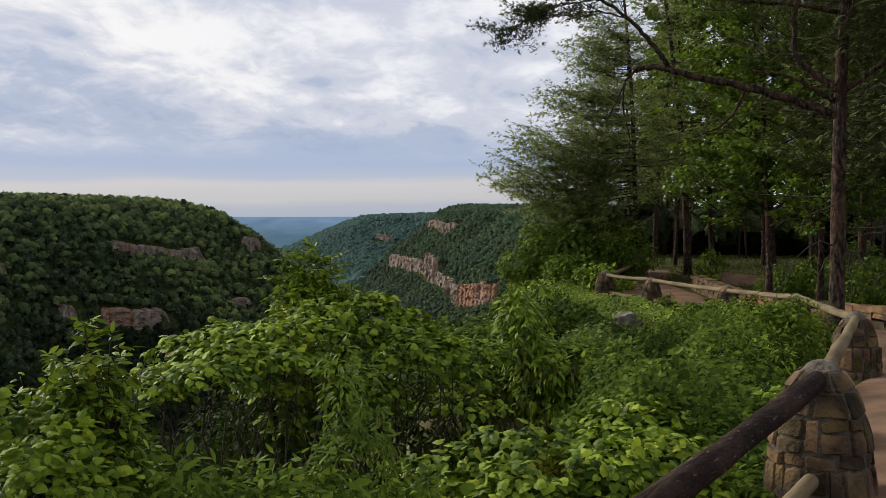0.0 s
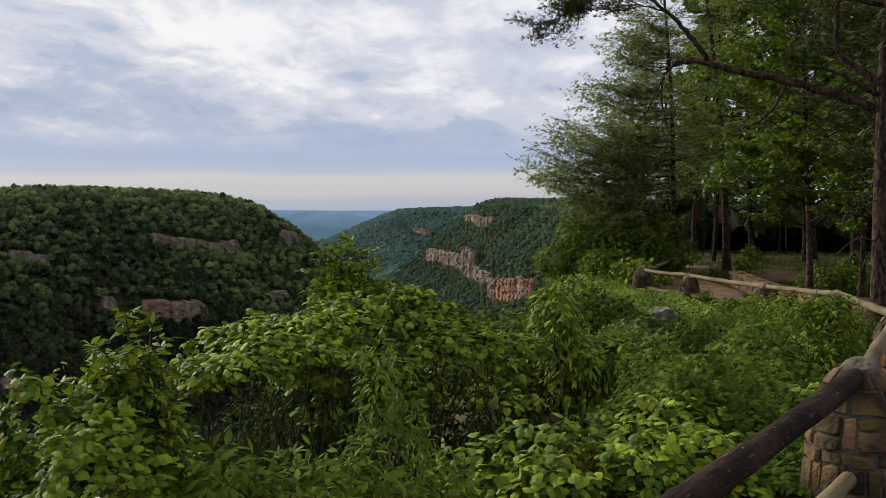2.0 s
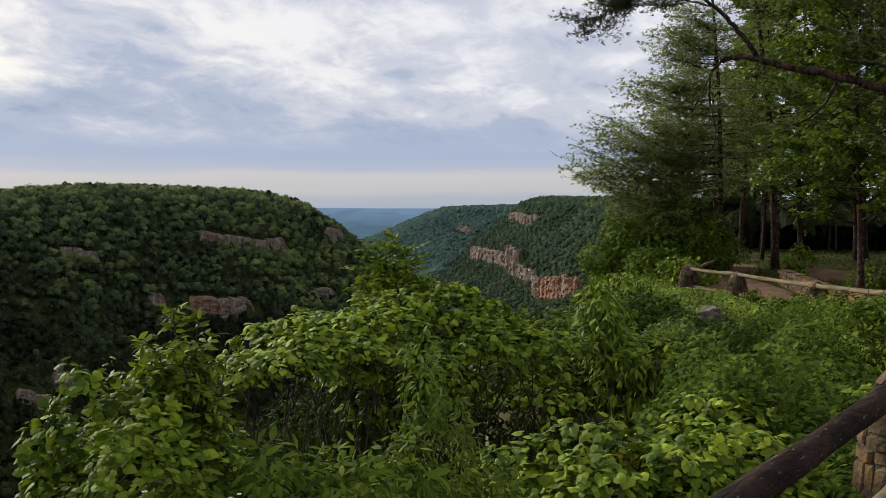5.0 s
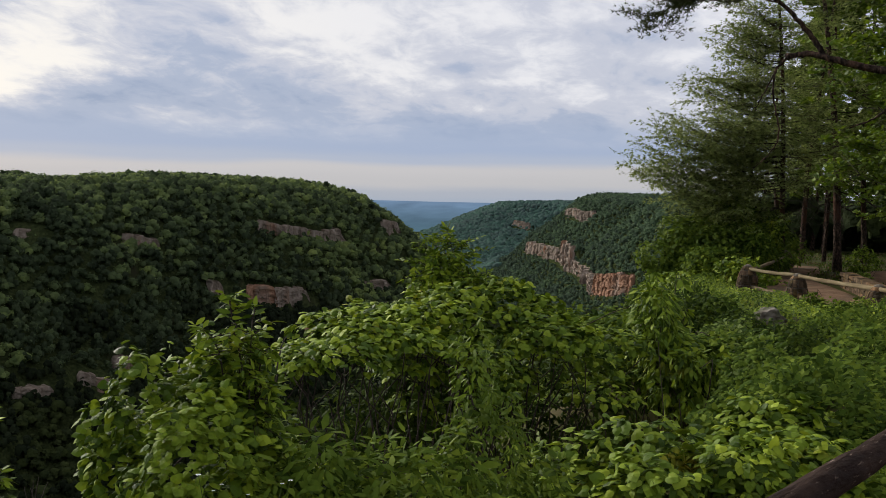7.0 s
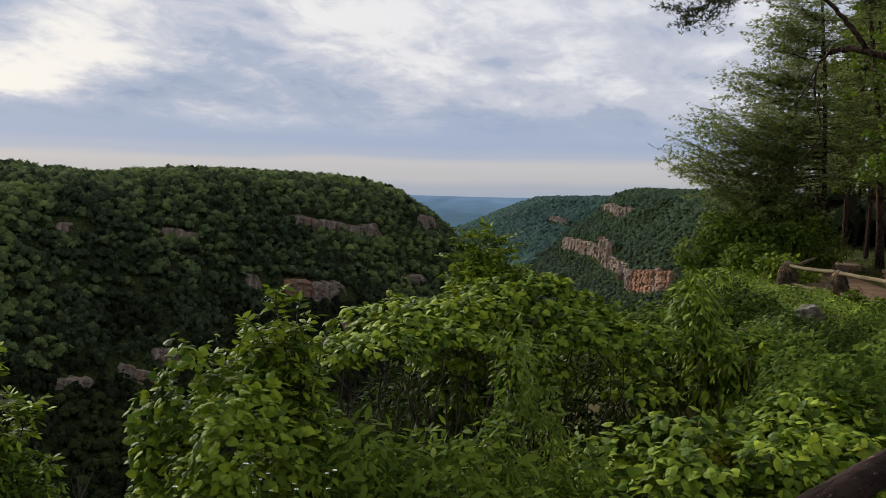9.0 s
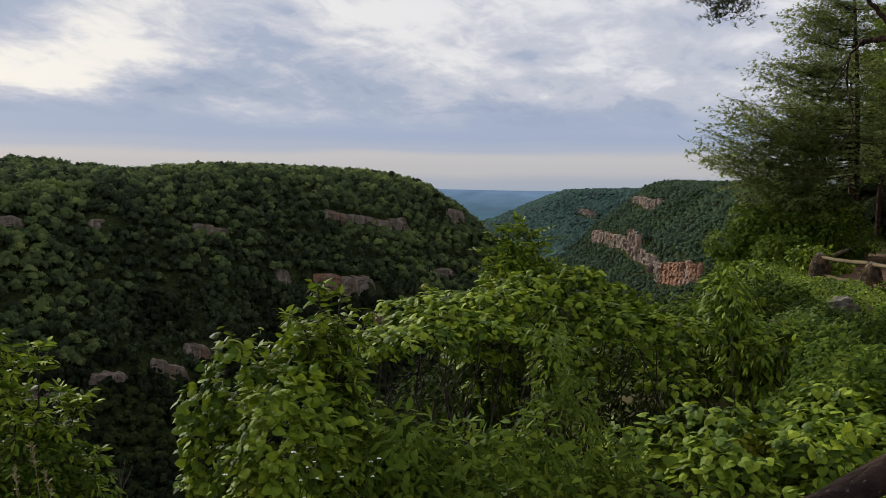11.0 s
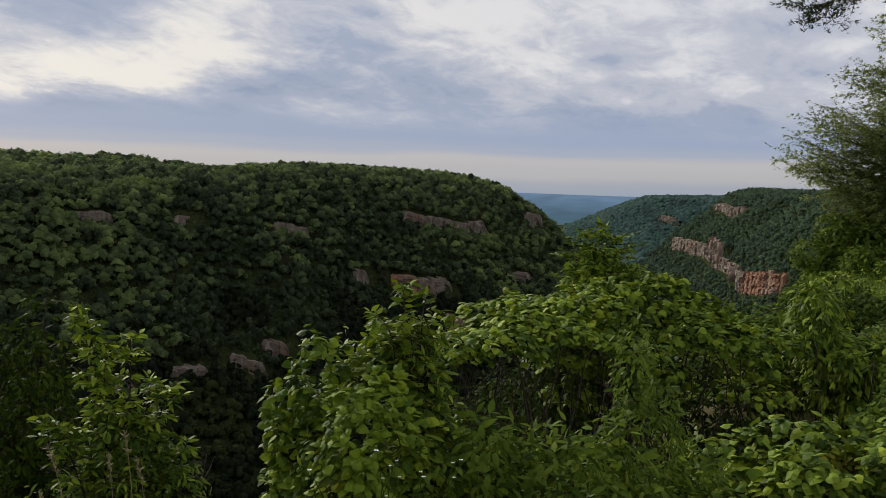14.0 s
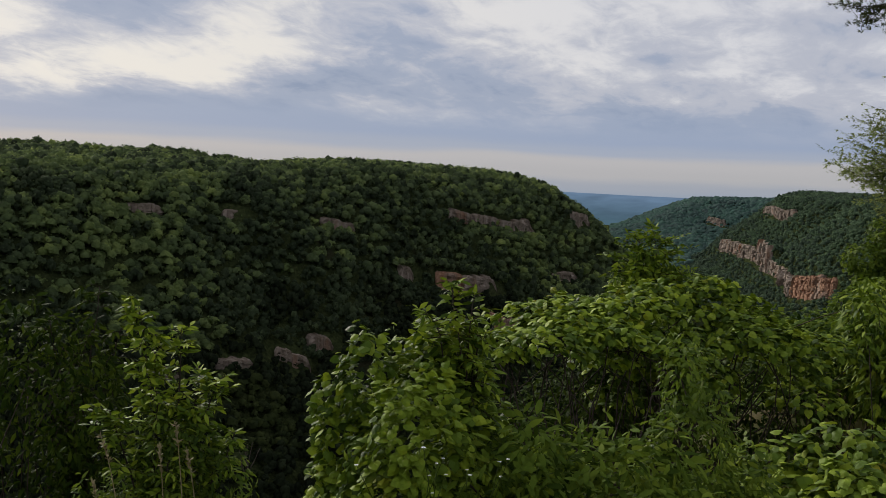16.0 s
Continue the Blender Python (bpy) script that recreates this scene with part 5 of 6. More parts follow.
def low_wall():
    """A low retaining wall of flat stacked stones beyond the path."""
    line = np.array([(10.5, 14.2), (8.9, 15.4), (7.8, 17.2), (7.4, 20), (7.3, 25), (7.6, 30)])
    s = np.concatenate([[0], np.cumsum(np.hypot(*np.diff(line, axis=0).T))])
    r = np.random.default_rng(12)
    root = thing("stone_wall", (7.2, 16, ground_at(7.2, 16)), "low retaining wall of flat stacked brown stones", "wall")
    off = np.array(root.location)
    for c in range(4):
        u = r.uniform(0, .3)
        while u < s[-1] - .3:
            ln = r.uniform(.35, .95)
            um = u + ln / 2
            x, y = np.interp(um, s, line[:, 0]), np.interp(um, s, line[:, 1])
            x2, y2 = np.interp(um + .1, s, line[:, 0]), np.interp(um + .1, s, line[:, 1])
            a = math.atan2(y2 - y, x2 - x)
            hgt = r.uniform(.09, .13)
            b = np.array([(sx * ln * .49, sy * .17, sz * hgt / 2) for sz in (-1, 1) for sy in (-1, 1) for sx in (-1, 1)])
            b += r.uniform(-.012, .012, b.shape)
            b[4:, :2] *= .96
            w = np.stack([b[:, 0] * math.cos(a) - b[:, 1] * math.sin(a) + x, b[:, 0] * math.sin(a) + b[:, 1] * math.cos(a) + y, b[:, 2] + ground_at(x, y) + .04 + c * .115], -1) - off
            part_np("stone", w, [(0, 1, 5), (0, 5, 4), (1, 3, 7), (1, 7, 5), (3, 2, 6), (3, 6, 7), (2, 0, 4), (2, 4, 6), (4, 5, 7), (4, 7, 6), (0, 2, 3), (0, 3, 1)], M_STONE, root)
            u += ln
    return root


low_wall()


def boulder(at, size, seed, label, mat=None):
    v, f = ico(4)
    r = np.random.default_rng(seed)
    d = unit(r.normal(size=(14, 3)))
    lim = r.uniform(.55, .95, 14)
    q = np.clip(1 / np.maximum((v @ d.T) / lim, 1e-3).max(1), .4, 1.05)
    ob = part_np("boulder", v * (q * (1 + r.normal(size=len(v)) * .018 + .24 * fbm(v[:, 0] + seed, v[:, 1] + v[:, 2] * 2.1, .55, 4, seed)))[:, None] * np.array(size), f, mat or M_BOULDER)
    ob.location = at
    return tagged(ob, label, "boulder")


boulder(P(10.4, 17.8, ground_at(*P(10.4, 17.8, 0)[:2]) + .16), (.31, .27, .27), 4, "grey weathered boulder half sunk in vines")
boulder(P(7.6, 29.5, ground_at(*P(7.6, 29.5, 0)[:2]) + .05), (.7, .4, .10), 6, "flat brown rock slab in the grass", M_STONE)


def grass_floor():
    """Short grass, seedlings and fallen leaves on the ground under the trees."""
    r = np.random.default_rng(15)
    n = 42000
    az, dist = np.radians(r.uniform(8, 30, n)), 15 + 45 * r.uniform(size=n) ** 1.3
    x, y = dist * np.sin(az), dist * np.cos(az)
    off_path = np.abs(x - np.interp(y, [10.8, 14.5, 17.5, 21, 25, 29, 34, 39], [5.6, 6.8, 6.9, 6.6, 6.3, 6.0, 6.4, 8])) > .9
    keep = off_path & (x > 6.4) & (fbm(x, y, 4.0, 3, 41) > -.20)
    x, y = x[keep], y[keep]
    p = np.stack([x, y, height(x, y) + .01], -1)
    green = r.uniform(size=len(x)) < .8
    up = unit(np.stack([r.normal(size=len(x)) * .3, r.normal(size=len(x)) * .3, np.ones(len(x))], -1))
    side = unit(r.normal(size=p.shape) * np.array([1, 1, .05]))
    v, f = stamp(BLADE, BLADE_F, p[green], up[green], side[green], r.uniform(.04, .11, green.sum()))
    tagged(part_np("grass", v, f, M_GRASS), "short grass and seedlings under the rim trees", "grass", kind="stuff")
    flat = ~green
    v, f = stamp(HEART, HEART_F, p[flat] + [0, 0, .01], side[flat], up[flat], r.uniform(.08, .16, flat.sum()))
    tagged(part_np("leaf_litter", v, f, M_LITTER), "brown fallen leaves on the forest floor", "leaf litter", kind="stuff")


grass_floor()


def dirt_mound(az, d, size, seed, label):
    v, f = ico(4)
    keep = v.copy()
    keep[:, 2] = np.maximum(keep[:, 2], -.1)
    w = keep * np.array(size)
    w[:, 2] *= 1 + .25 * np.sin(w[:, 0] * 3.1 + seed) * np.sin(w[:, 1] * 2.3)
    p = P(az, d, 0)
    ob = part_np("dirt_mound", w, f, M_DIRT, None, True)
    ob.location = (p.x, p.y, ground_at(p.x, p.y) - .05)
    return tagged(ob, label, "mound")


dirt_mound(16.2, 34, (1.5, 1.1, .34), 2, "low bank of bare reddish soil under the trees")
dirt_mound(18.4, 27, (1.8, 1.0, .16), 5, "low bank of bare reddish soil beside the path")


def flowers(az, d, z, n, seed):
    """Small white daisies on thin stems among the vines."""
    r = np.random.default_rng(seed)
    c = np.array(P(az, d, z))
    root = thing("wildflower", (c[0], c[1], ground_at(c[0], c[1])), "white daisy-like wildflowers on thin green stems", "flower")
    off = np.array(root.location)
    wood = []
    for k in range(n):
        tip = c + r.normal(size=3) * np.array([.16, .10, .07])
        b = np.array([c[0] + r.normal() * .1, c[1], tip[2] - .55])
        t = np.linspace(0, 1, 5)[:, None]
        wood.append(tube(b * (1 - t) + tip * t - off, np.linspace(.003, .0015, 5), 4, 0, k))
        pv, pf = [], []
        for q in range(9):
            a = q / 9 * 2 * math.pi
            dr, sd = np.array([math.cos(a), math.sin(a), .15]), np.array([-math.sin(a), math.cos(a), 0])
            i = len(pv)
            pv += [dr * .003, dr * .010 + sd * .0035, dr * .014, dr * .010 - sd * .0035]
            pf += [(i, i + 1, i + 2), (i, i + 2, i + 3)]
        ob = part_np("blossom", np.array(pv) * r.uniform(.55, .85) + tip - off, pf, M_PETAL, root)
    v, f = join(wood)
    part_np("stem", v, f, M_GRASS, root, True)["kind"] = "stuff"


flowers(-21.2, 3.95, .40, 6, 1)
flowers(-18.6, 3.95, .42, 5, 2)
flowers(-20.0, 3.9, .30, 4, 3)


def seed_stalk(az, d, z, lean, seed):
    """A dry grass stalk with a feathery seed head."""
    r = np.random.default_rng(seed)
    b = np.array(P(az, d, z - .75))
    tip = np.array(P(az + lean, d, z))
    t = np.linspace(0, 1, 9)[:, None]
    pts = b * (1 - t) + tip * t + np.array([0, 0, .12]) * np.sin(t * math.pi)
    root = thing("grass_stalk", b, "dry straw-coloured grass stalk with a seed head", "grass", "grass stalks")
    v, f = tube(pts - b, np.linspace(.003, .0012, 9), 4, 0, seed)
    part_np("stem", v, f, M_STRAW, root, True)
    m = 40
    u = r.uniform(.72, 1.0, m)[:, None]
    p = pts[0] * 0 + np.stack([np.interp(u[:, 0], t[:, 0], pts[:, k]) for k in range(3)], -1) - b
    v, f = stamp(BLADE, BLADE_F, p, unit(tip - b) + r.normal(size=(m, 3)) * .35, unit(r.normal(size=(m, 3))), r.uniform(.012, .03, m))
    part_np("seed_head", v, f, M_STRAW, root)


for k, (az, d, z, lean) in enumerate([(-38.2, 4.4, .42, -1.6), (-36.0, 4.4, .36, -.6), (-34.9, 4.5, .45, -.8), (-33.9, 4.4, .35, -1.2), (-38.8, 4.3, .25, -1.5)]):
    seed_stalk(az, d, z, lean, 60 + k)


def bare_twigs(az, d, z, n, ln, seed):
    """A dead, leafless bush top."""
    r = np.random.default_rng(seed)
    c = P(az, d, z)
    root = thing("dead_bush", c, "bare grey twigs of a dead bush", "bush")
    for k in range(n):
        q = limb_path((0, 0, 0), r.normal(size=3) * np.array([.35, .35, .1]) + np.array([0, 0, 1]), ln * r.uniform(.6, 1.1), 7, .12, r)
        v, f = tube(q, np.linspace(.010, .003, 7), 4, .1, k)
        part_np("twig", v, f, M_DEADWOOD, root, True)


bare_twigs(-30.0, 12, -2.25, 6, .5, 71)
bare_twigs(-17.5, 6.4, .15, 4, .55, 72)


# ---------------------------------------------------------------- trees
def tree(name, at, hgt, r0, label, seed, first=.35, reach=3.2, branches=40, twigs=9, tufts=7, size=.30, mat=None, lean=(0, 0), lift=-.02, flat=.5):
    """A broadleaf tree: trunk, rising limbs, twigs and a crown of many small leaf clumps."""
    r = np.random.default_rng(seed)
    root = thing(name, at, label, "tree", "trees at the canyon rim")
    n = 14
    t = np.linspace(0, 1, n)
    trunk = np.stack([lean[0] * t ** 1.3 + .12 * np.sin(t * 5 + seed), lean[1] * t ** 1.3 + .12 * np.cos(t * 4 + seed * 2), hgt * t - .15], -1)
    trunk[:, :2] -= trunk[0, :2]
    rad = r0 * (1 - t) ** .8 + .02
    rad[0] *= 1.35
    v, f = tube(trunk, rad, 12, .05, seed)
    part_np("trunk", v, f, M_BARK, root, True)
    wood, tp, td, ts = [], [], [], []
    for b in range(branches):
        u = min(first + (1 - first) * (b + r.uniform(0, 1)) / branches, .99)
        i = u * (n - 1)
        p0 = trunk[int(i)] * (1 - i % 1) + trunk[min(int(i) + 1, n - 1)] * (i % 1)
        a = b * 2.4 + r.uniform(-.5, .5)
        ln = reach * (1 - ((u - first) / (1 - first)) ** 1.7 * .80) * r.uniform(.6, 1.15)
        pts = limb_path(p0, np.array([math.cos(a), math.sin(a), .35 + .4 * u]), ln, 7, .12, r, lift)
        wood.append(tube(pts[::2], np.linspace(max(.015, r0 * .30 * (1 - u) + .012), .008, 4), 4, .06, b))
        for k in range(twigs):
            w = r.uniform(.25, 1.0) * 6
            q0 = pts[int(w)] * (1 - w % 1) + pts[min(int(w) + 1, 6)] * (w % 1)
            d = unit(unit(pts[-1] - pts[0]) * .7 + r.normal(size=3) * np.array([.8, .8, .8 * (1 - flat)]))
            tw = limb_path(q0, d, r.uniform(.35, 1.0), 4, .22, r)
            if k % 3 == 0:
                wood.append(tube(tw[[0, 2, 3]], [.011, .007, .003], 3, 0, k))
            w = r.uniform(.15, 1.08, tufts)[:, None]
            tp.append(tw[0] * (1 - w) + tw[-1] * w + r.normal(size=(tufts, 3)) * .10 * np.array([1, 1, 1 - flat * .6]))
            td.append(np.repeat(d[None], tufts, 0)), ts.append(r.uniform(.6, 1.3, tufts))
    v, f = join(wood)
    part_np("branch", v, f, M_TWIG, root, True)["kind"] = "stuff"
    tp, td, ts = np.vstack(tp), np.vstack(td), np.concatenate(ts)
    nor = unit(np.array([0, 0, 1]) + r.normal(size=tp.shape) * .5)
    v, f = stamp(CLUMP, CLUMP_F, tp, td + r.normal(size=tp.shape) * .5, nor, size * ts)
    part_np("crown", v, f, mat or M_CANOPY, root)["kind"] = "stuff"
    return root


def stand(az, d, dz=0.0):
    p = P(az, d, 0)
    return Vector((p.x, p.y, ground_at(p.x, p.y) + dz))


def frond(r, start, way, ln, wood, tufts, step=.085, rise=.0, sag=.08, spread=.46, thick=.02, n_twigs=None):
    """One flat spray: a limb with side twigs to both sides, each set close with needle tufts, tips turned up."""
    n = 8
    t = np.linspace(0, 1, n)[:, None]
    way = unit(np.array(way, float))
    pts = np.array(start) + way * ln * t + np.array([0, 0, 1]) * ln * (rise * t - sag * np.sin(t * math.pi) + .05 * t ** 3) + np.cumsum(r.normal(size=(n, 3)), 0) * ln * .012
    wood.append(tube(pts[::2], np.linspace(thick, .005, 4), 3, .06, 1))
    side = unit(np.cross(way, [0, 0, 1.0]))
    n_twigs = n_twigs or max(8, int(ln * 6.5))
    for k in range(n_twigs):
        u = .12 + .88 * (k + r.uniform(0, 1)) / n_twigs
        i = min(u * (n - 1), n - 1.01)
        p0 = pts[int(i)] * (1 - i % 1) + pts[int(i) + 1] * (i % 1)
        d = unit(way * r.uniform(.45, .9) + side * (1 if k % 2 else -1) * r.uniform(.35, .95) + np.array([0, 0, r.uniform(-.38, .42)]))
        tl = ln * spread * (1.15 - .75 * u) * r.uniform(.55, 1.15) + .12
        end = p0 + d * tl + np.array([0, 0, .06 * tl])
        if k % 3 == 0 or tl > .9:
            wood.append(tube(np.array([p0, (p0 + end) / 2 + r.normal(size=3) * .02, end]), [.007, .005, .002], 3, 0, k))
        m = max(3, int(tl / step))
        w = np.linspace(.12, 1.0, m)[:, None]
        # small twigs off the twig, to both sides
        off = np.where(np.arange(m) % 2, 1, -1)[:, None] * np.cross(d, [0, 0, 1.0]) * r.uniform(.02, .20, (m, 1)) * tl * (1.1 - .8 * w)
        tufts.append((p0 + (end - p0) * w + off + r.normal(size=(m, 3)) * .035, unit(d + off / np.maximum(np.linalg.norm(off, axis=1, keepdims=True), 1e-3) * .5 + np.array([0, 0, .12]))))
        tufts.append((p0 + (end - p0) * w - off * .7 + r.normal(size=(m, 3)) * .04, unit(d - off / np.maximum(np.linalg.norm(off, axis=1, keepdims=True), 1e-3) * .5 + np.array([0, 0, .12]))))


def conifer(name, at, hgt, r0, label, seed, first=.3, reach=3.2, whorls=11, per=4, size=.13, mat=None, lean=(0, 0), dead=10, sprays=(), step=.085, shape=.75, limbs=(), needles=(TUFT, TUFT_F)):
    """A pine: tapered trunk, boughs in loose whorls bearing flat sprays of needle tufts, bare dead branches below."""
    r = np.random.default_rng(seed)
    root = thing(name, at, label, "tree", "trees at the canyon rim")
    n = 16
    t = np.linspace(0, 1, n)
    trunk = np.stack([lean[0] * t ** 1.2 + .10 * np.sin(t * 5 + seed), lean[1] * t ** 1.2 + .10 * np.cos(t * 4 + seed * 2), hgt * t - .15], -1)
    trunk[:, :2] -= trunk[0, :2]
    rad = r0 * (1 - t) ** .8 + .02
    rad[0] *= 1.3
    v, f = tube(trunk, rad, 12, .05, seed)
    part_np("trunk", v, f, M_BARK, root, True)

    def stem(z):
        return np.array([np.interp(z, trunk[:, 2], trunk[:, k]) for k in range(3)])

    wood, deadwood, tufts = [], [], []
    for k in range(whorls * per):
        u = first + (.985 - first) * (k // per + r.uniform(0, .6)) / whorls
        a = k * 2 * math.pi / per + k // per * 1.1 + r.uniform(-.35, .35)
        ln = reach * (1 - ((u - first) / (1 - first)) ** 1.1 * shape) * r.uniform(.6, 1.15)
        frond(r, stem(hgt * u), (math.cos(a), math.sin(a), .05 + .35 * u * u), ln, wood, tufts, step, thick=max(.012, r0 * .25 * (1.1 - u)))
    for z0, tip in sprays:  # the long sprays that reach out over the edge
        p0 = stem(z0)
        d = np.array(tip) - p0
        frond(r, p0, d, float(np.linalg.norm(d)), wood, tufts, step, thick=.028)
    for b, (pts, rb, leafy) in enumerate(limbs):
        pts = np.array(pts, float)
        pts[:, :2] += stem(pts[0, 2])[:2] if abs(pts[0, 0]) < .2 else stem(limbs[0][0][0][2])[:2]
        k = np.linspace(0, len(pts) - 1, 5 * len(pts))
        sm = np.stack([np.interp(k, np.arange(len(pts)), pts[:, j]) for j in range(3)], -1)
        for _ in range(2):
            sm[1:-1] = (sm[:-2] + 2 * sm[1:-1] + sm[2:]) / 4
        sm[1:] += r.normal(size=sm[1:].shape) * .009
        v, f = tube(sm, np.linspace(rb, rb * (.55 if rb > .06 else .3), len(sm)), 8, .06, b)
        part_np("limb", v, f, M_BARK, root, True)
        for q in range(leafy):
            j = r.integers(len(sm) // 3, len(sm) - 1)
            d = unit(sm[min(j + 2, len(sm) - 1)] - sm[j - 2]) + r.normal(size=3) * np.array([.5, .5, .35])
            frond(r, sm[j], d, r.uniform(.45, 1.1) * (1 if rb > .02 else .55), wood, tufts, step, sag=.06, thick=.008, n_twigs=7)
    for b in range(dead):
        u = r.uniform(.12, first + .15)
        a = r.uniform(0, 6.28)
        pts = limb_path(stem(hgt * u), (math.cos(a), math.sin(a), -.05), r.uniform(.8, 2.4), 7, .34, r, -.03)
        deadwood.append(tube(pts, np.linspace(.012, .003, 7), 4, .1, b))
        for q in range(3):
            j = r.integers(2, 6)
            deadwood.append(tube(limb_path(pts[j], unit(pts[-1] - pts[0]) + r.normal(size=3) * .5, r.uniform(.3, .8), 4, .25, r), np.linspace(.006, .002, 4), 3, .1, q))
    v, f = join(wood)
    part_np("branch", v, f, M_TWIG, root, True)["kind"] = "stuff"
    if deadwood:
        v, f = join(deadwood)
        part_np("dead_branch", v, f, M_DEADWOOD, root, True, "bare grey dead branch")["kind"] = "stuff"
    tp, td = np.vstack([p for p, _ in tufts]), np.vstack([d for _, d in tufts])
    nor = unit(np.array([0, 0, 1]) + r.normal(size=tp.shape) * .4)
    v, f = stamp(*needles, tp, td + r.normal(size=tp.shape) * .3, nor, size * r.uniform(.65, 1.3, len(tp)))
    part_np("crown", v, f, mat or M_NEEDLE, root)["kind"] = "stuff"
    return root


def over(off, z, depth=.22):
    """A place beside the path pine: off metres to its side across the slope, at height z."""
    return (off * .985, -off * depth, z)


# the pine beside the path, with its long limb over the slope
PINE_LIMBS = [
    ([over(0, 3.25), over(-.42, 3.44), over(-1.26, 3.70), over(-2.0, 3.87), over(-2.5, 4.03), over(-2.8, 3.98)], .068, 0),
    ([over(-2.3, 3.98), over(-2.52, 4.30), over(-2.77, 4.60), over(-3.1, 4.90), over(-3.4, 5.06), over(-3.8, 5.02)], .042, 7),
    ([over(-3.3, 5.02), over(-3.75, 4.98), over(-4.0, 4.95), over(-4.3, 4.80), over(-4.65, 4.62)], .016, 14),
    ([over(-2.9, 4.72), over(-3.3, 4.86), over(-3.8, 4.80), over(-4.2, 4.84)], .014, 12),
    ([over(-2.75, 3.97), over(-2.90, 3.88), over(-3.07, 3.49), over(-3.19, 3.26)], .018, 0),
    ([over(-2.80, 3.96), over(-2.95, 3.80), over(-2.95, 3.40), over(-2.87, 3.07), over(-2.86, 2.82), over(-3.0, 2.57), over(-3.2, 2.42)], .017, 0),
    ([over(-1.26, 3.68), over(-1.40, 3.32), over(-1.68, 3.10), over(-1.95, 2.99)], .026, 0),
    ([over(0, 3.60), over(-.34, 3.85), over(-.60, 4.05), over(-.63, 4.60), over(-.59, 5.2), over(-.8, 6.0)], .06, 12),
    ([over(-.10, 3.48), over(-.42, 3.70), over(-.76, 3.87), over(-1.18, 3.93)], .038, 0),
    ([over(.05, 3.62), over(.38, 3.87), over(.66, 4.03), over(1.4, 4.5)], .045, 14),
    ([over(0, 4.7), over(-.7, 4.85), over(-1.5, 4.95), over(-2.3, 5.1)], .035, 9),
    ([over(0, 5.0), over(.6, 4.9), over(1.2, 4.8), over(1.9, 4.9)], .035, 22),
]
conifer("pine_tree", stand(21.45, 15.0), 10.5, .094, "scrubby pine with a long bent limb and reddish bark", 2, .47, 2.6, 9, 5, .085, M_PINE, lean=(.75, .2), dead=26, limbs=PINE_LIMBS, step=.055, needles=(NEEDLES, NEEDLES_F))


def reach_out(at, rows, n, seed):
    """Sprays from a trunk at the rim out to the places that they reach: bearing, distance, height of each tip."""
    r = np.random.default_rng(seed)
    out = []
    for az, d, z in rows:
        for k in range(n):
            tip = np.array(P(az + r.uniform(-.25, .9), d + r.uniform(-1.5, 1.5), z + r.uniform(-.35, .35))) - np.array(at)
            out.append((max(.5, tip[2] - np.hypot(tip[0], tip[1]) * .12 + r.uniform(-.3, .2)), tuple(tip)))
    return out


# conifers on the rim beyond the overlook
c1_at = stand(10.9, 36.5)
c1 = conifer("conifer_tree", c1_at, 12.5, .08, "olive green conifer with layered sprays reaching over the canyon", 5, .22, 3.4, 11, 5, .16, None, lean=(-.9, -.3), dead=18, step=.12,
             sprays=reach_out(c1_at, [(3.1, 35, 2.3), (3.4, 35, 1.6), (3.9, 34.5, 3.0), (4.6, 35, 3.8), (5.0, 35.5, 2.6), (5.7, 35, 4.8), (6.2, 34.5, 5.5), (6.7, 35.5, 6.3), (7.2, 36, 7.0), (7.6, 35, 7.8), (8.2, 36, 8.8), (5.4, 34, 1.2), (6.6, 35, 4.2), (7.4, 35.5, 5.4), (7.4, 36, 3.0), (8.4, 35, 6.8)], 4, 41))
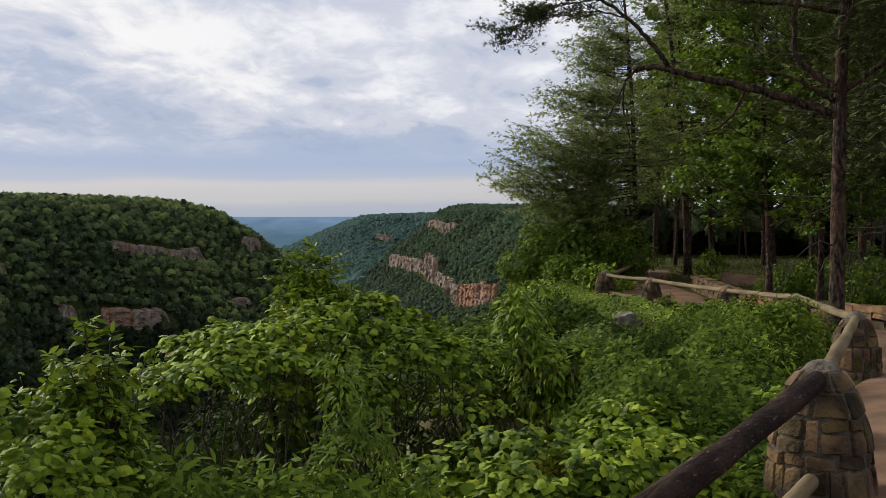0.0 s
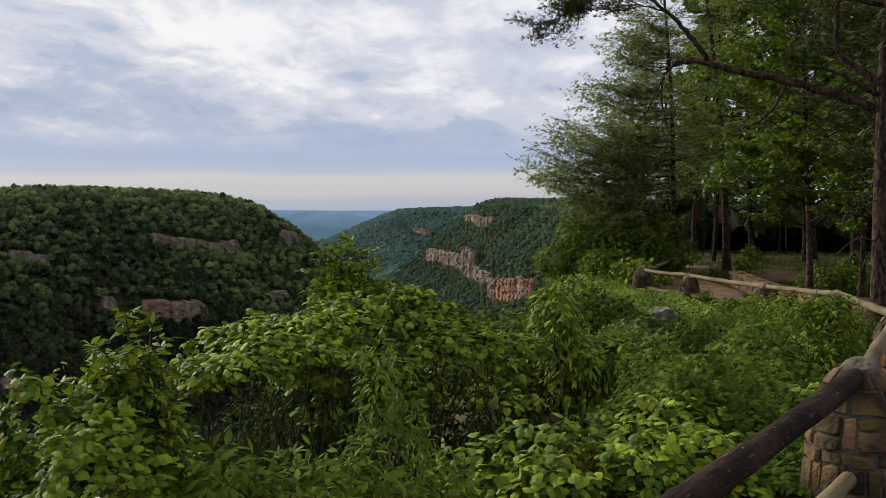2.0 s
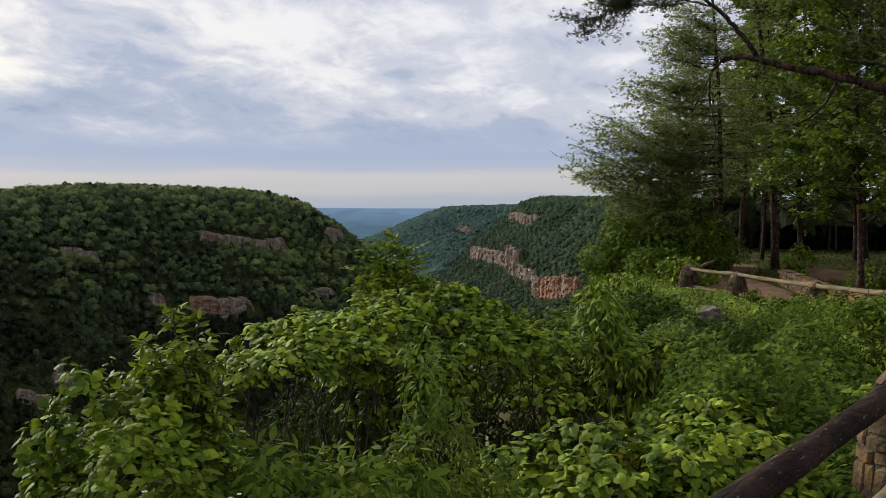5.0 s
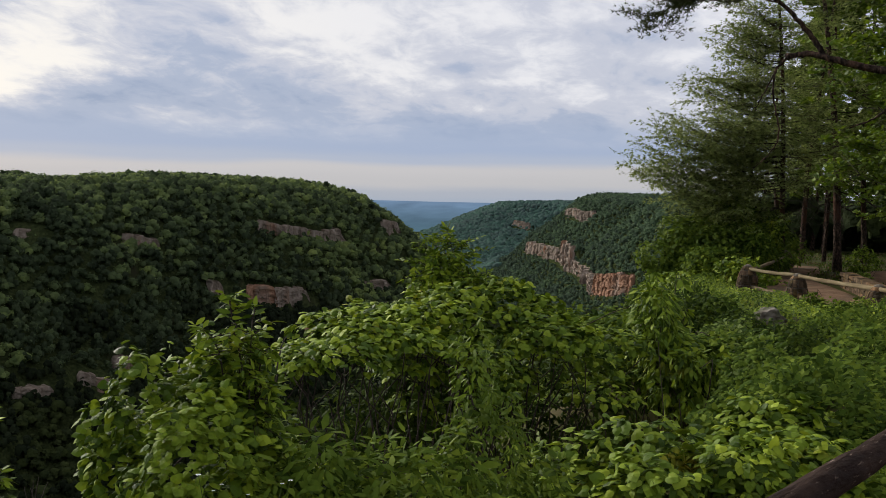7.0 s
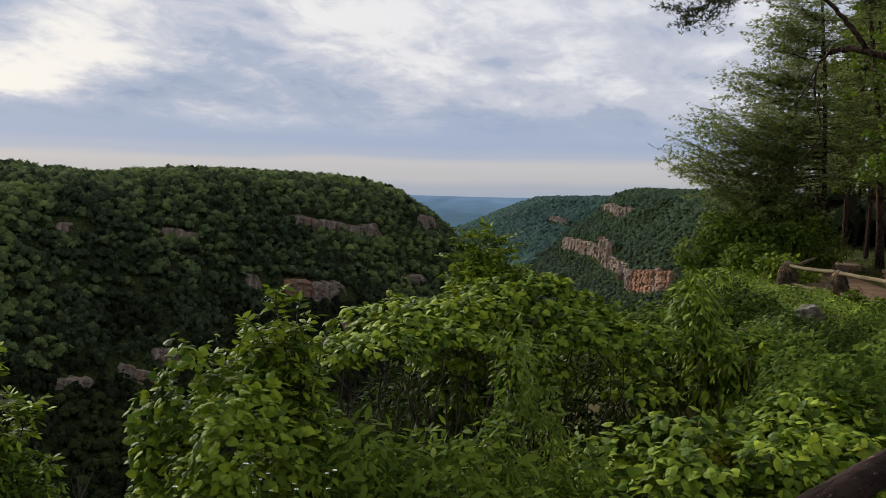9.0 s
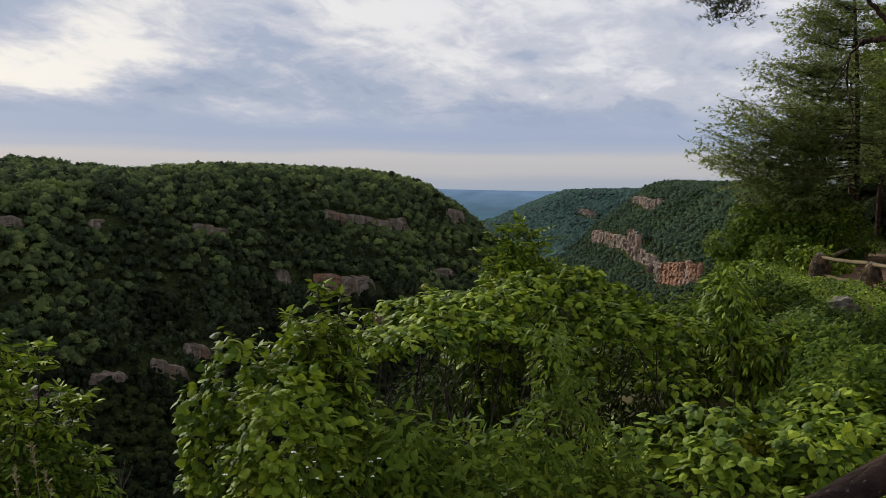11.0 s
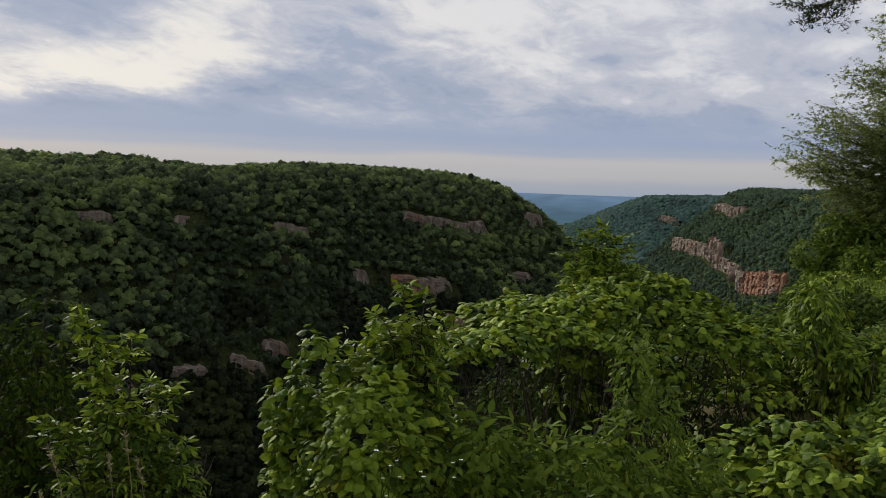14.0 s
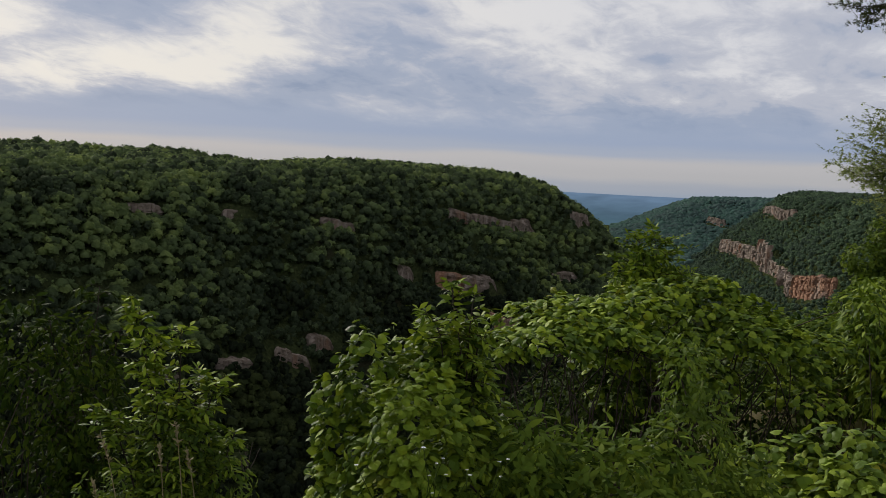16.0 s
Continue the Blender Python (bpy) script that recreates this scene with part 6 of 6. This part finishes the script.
c2 = conifer("conifer_tree", stand(13.7, 37.5), 13.5, .12, "tall green conifer with a reddish leaning trunk", 6, .30, 3.8, 9, 4, .19, None, lean=(-1.3, .3), dead=20, step=.15)
c3 = conifer("conifer_tree", stand(17.8, 47), 15.5, .15, "green conifer with a thick trunk and open branches", 8, .30, 4.4, 9, 4, .26, M_PINE, lean=(-.2, 0), dead=16, step=.17)
d1 = tree("broadleaf_tree", stand(18.0, 27), 11.0, .07, "bright green broadleaf tree in the wood", 14, .16, 3.2, 54, 13, 24, .115, lift=.0, flat=.7)
d2 = tree("broadleaf_tree", stand(15.0, 46), 13.0, .105, "green broadleaf tree behind the conifers", 15, .14, 3.8, 46, 10, 16, .20, lift=.0, flat=.7)

copies = [
    (c3, 10.6, 49, 30, .7), (c2, 11.9, 44, 130, .9), (c2, 9.0, 44, 250, .75),
    (c3, 20.2, 38, 70, .85), (c3, 25.0, 17, 160, .70), (c3, 24.1, 21, 200, .62), (c3, 27.0, 20, 120, .65), (c3, 22.6, 30, 250, .8), (c3, 25.8, 26, 20, .7),
    (d1, 20.6, 26, 90, .9), (d2, 18.2, 48, 30, 1.05), (d2, 12.4, 58, 180, .9), (d2, 25.4, 33, 80, 1.0),
    (d2, 21.6, 50, 200, 1.1), (d2, 15.6, 66, 10, .9), (d2, 23.0, 42, 140, 1.1)]
for src, az, d, turn, sc in copies:
    copy_thing(src, Matrix.Translation(stand(az, d)) @ pose(0, 0, 0, 0, 0, turn) @ Matrix.Scale(sc, 4))


def pole_tree(master, az, d, turn, s):
    copy_thing(master, Matrix.Translation(stand(az, d)) @ pose(0, 0, 0, 0, 0, turn) @ Matrix.Scale(s, 4))


slim = tree("forest_tree", stand(13.0, 46), 15.0, .062, "slender dark-barked forest tree with a high crown", 25, .24, 2.8, 28, 8, 9, .34, lift=.02, flat=.6)
rs = np.random.default_rng(77)
for k in range(6):
    pole_tree(slim, rs.uniform(10.5, 29), rs.uniform(42, 78), rs.uniform(0, 360), rs.uniform(.6, .85))
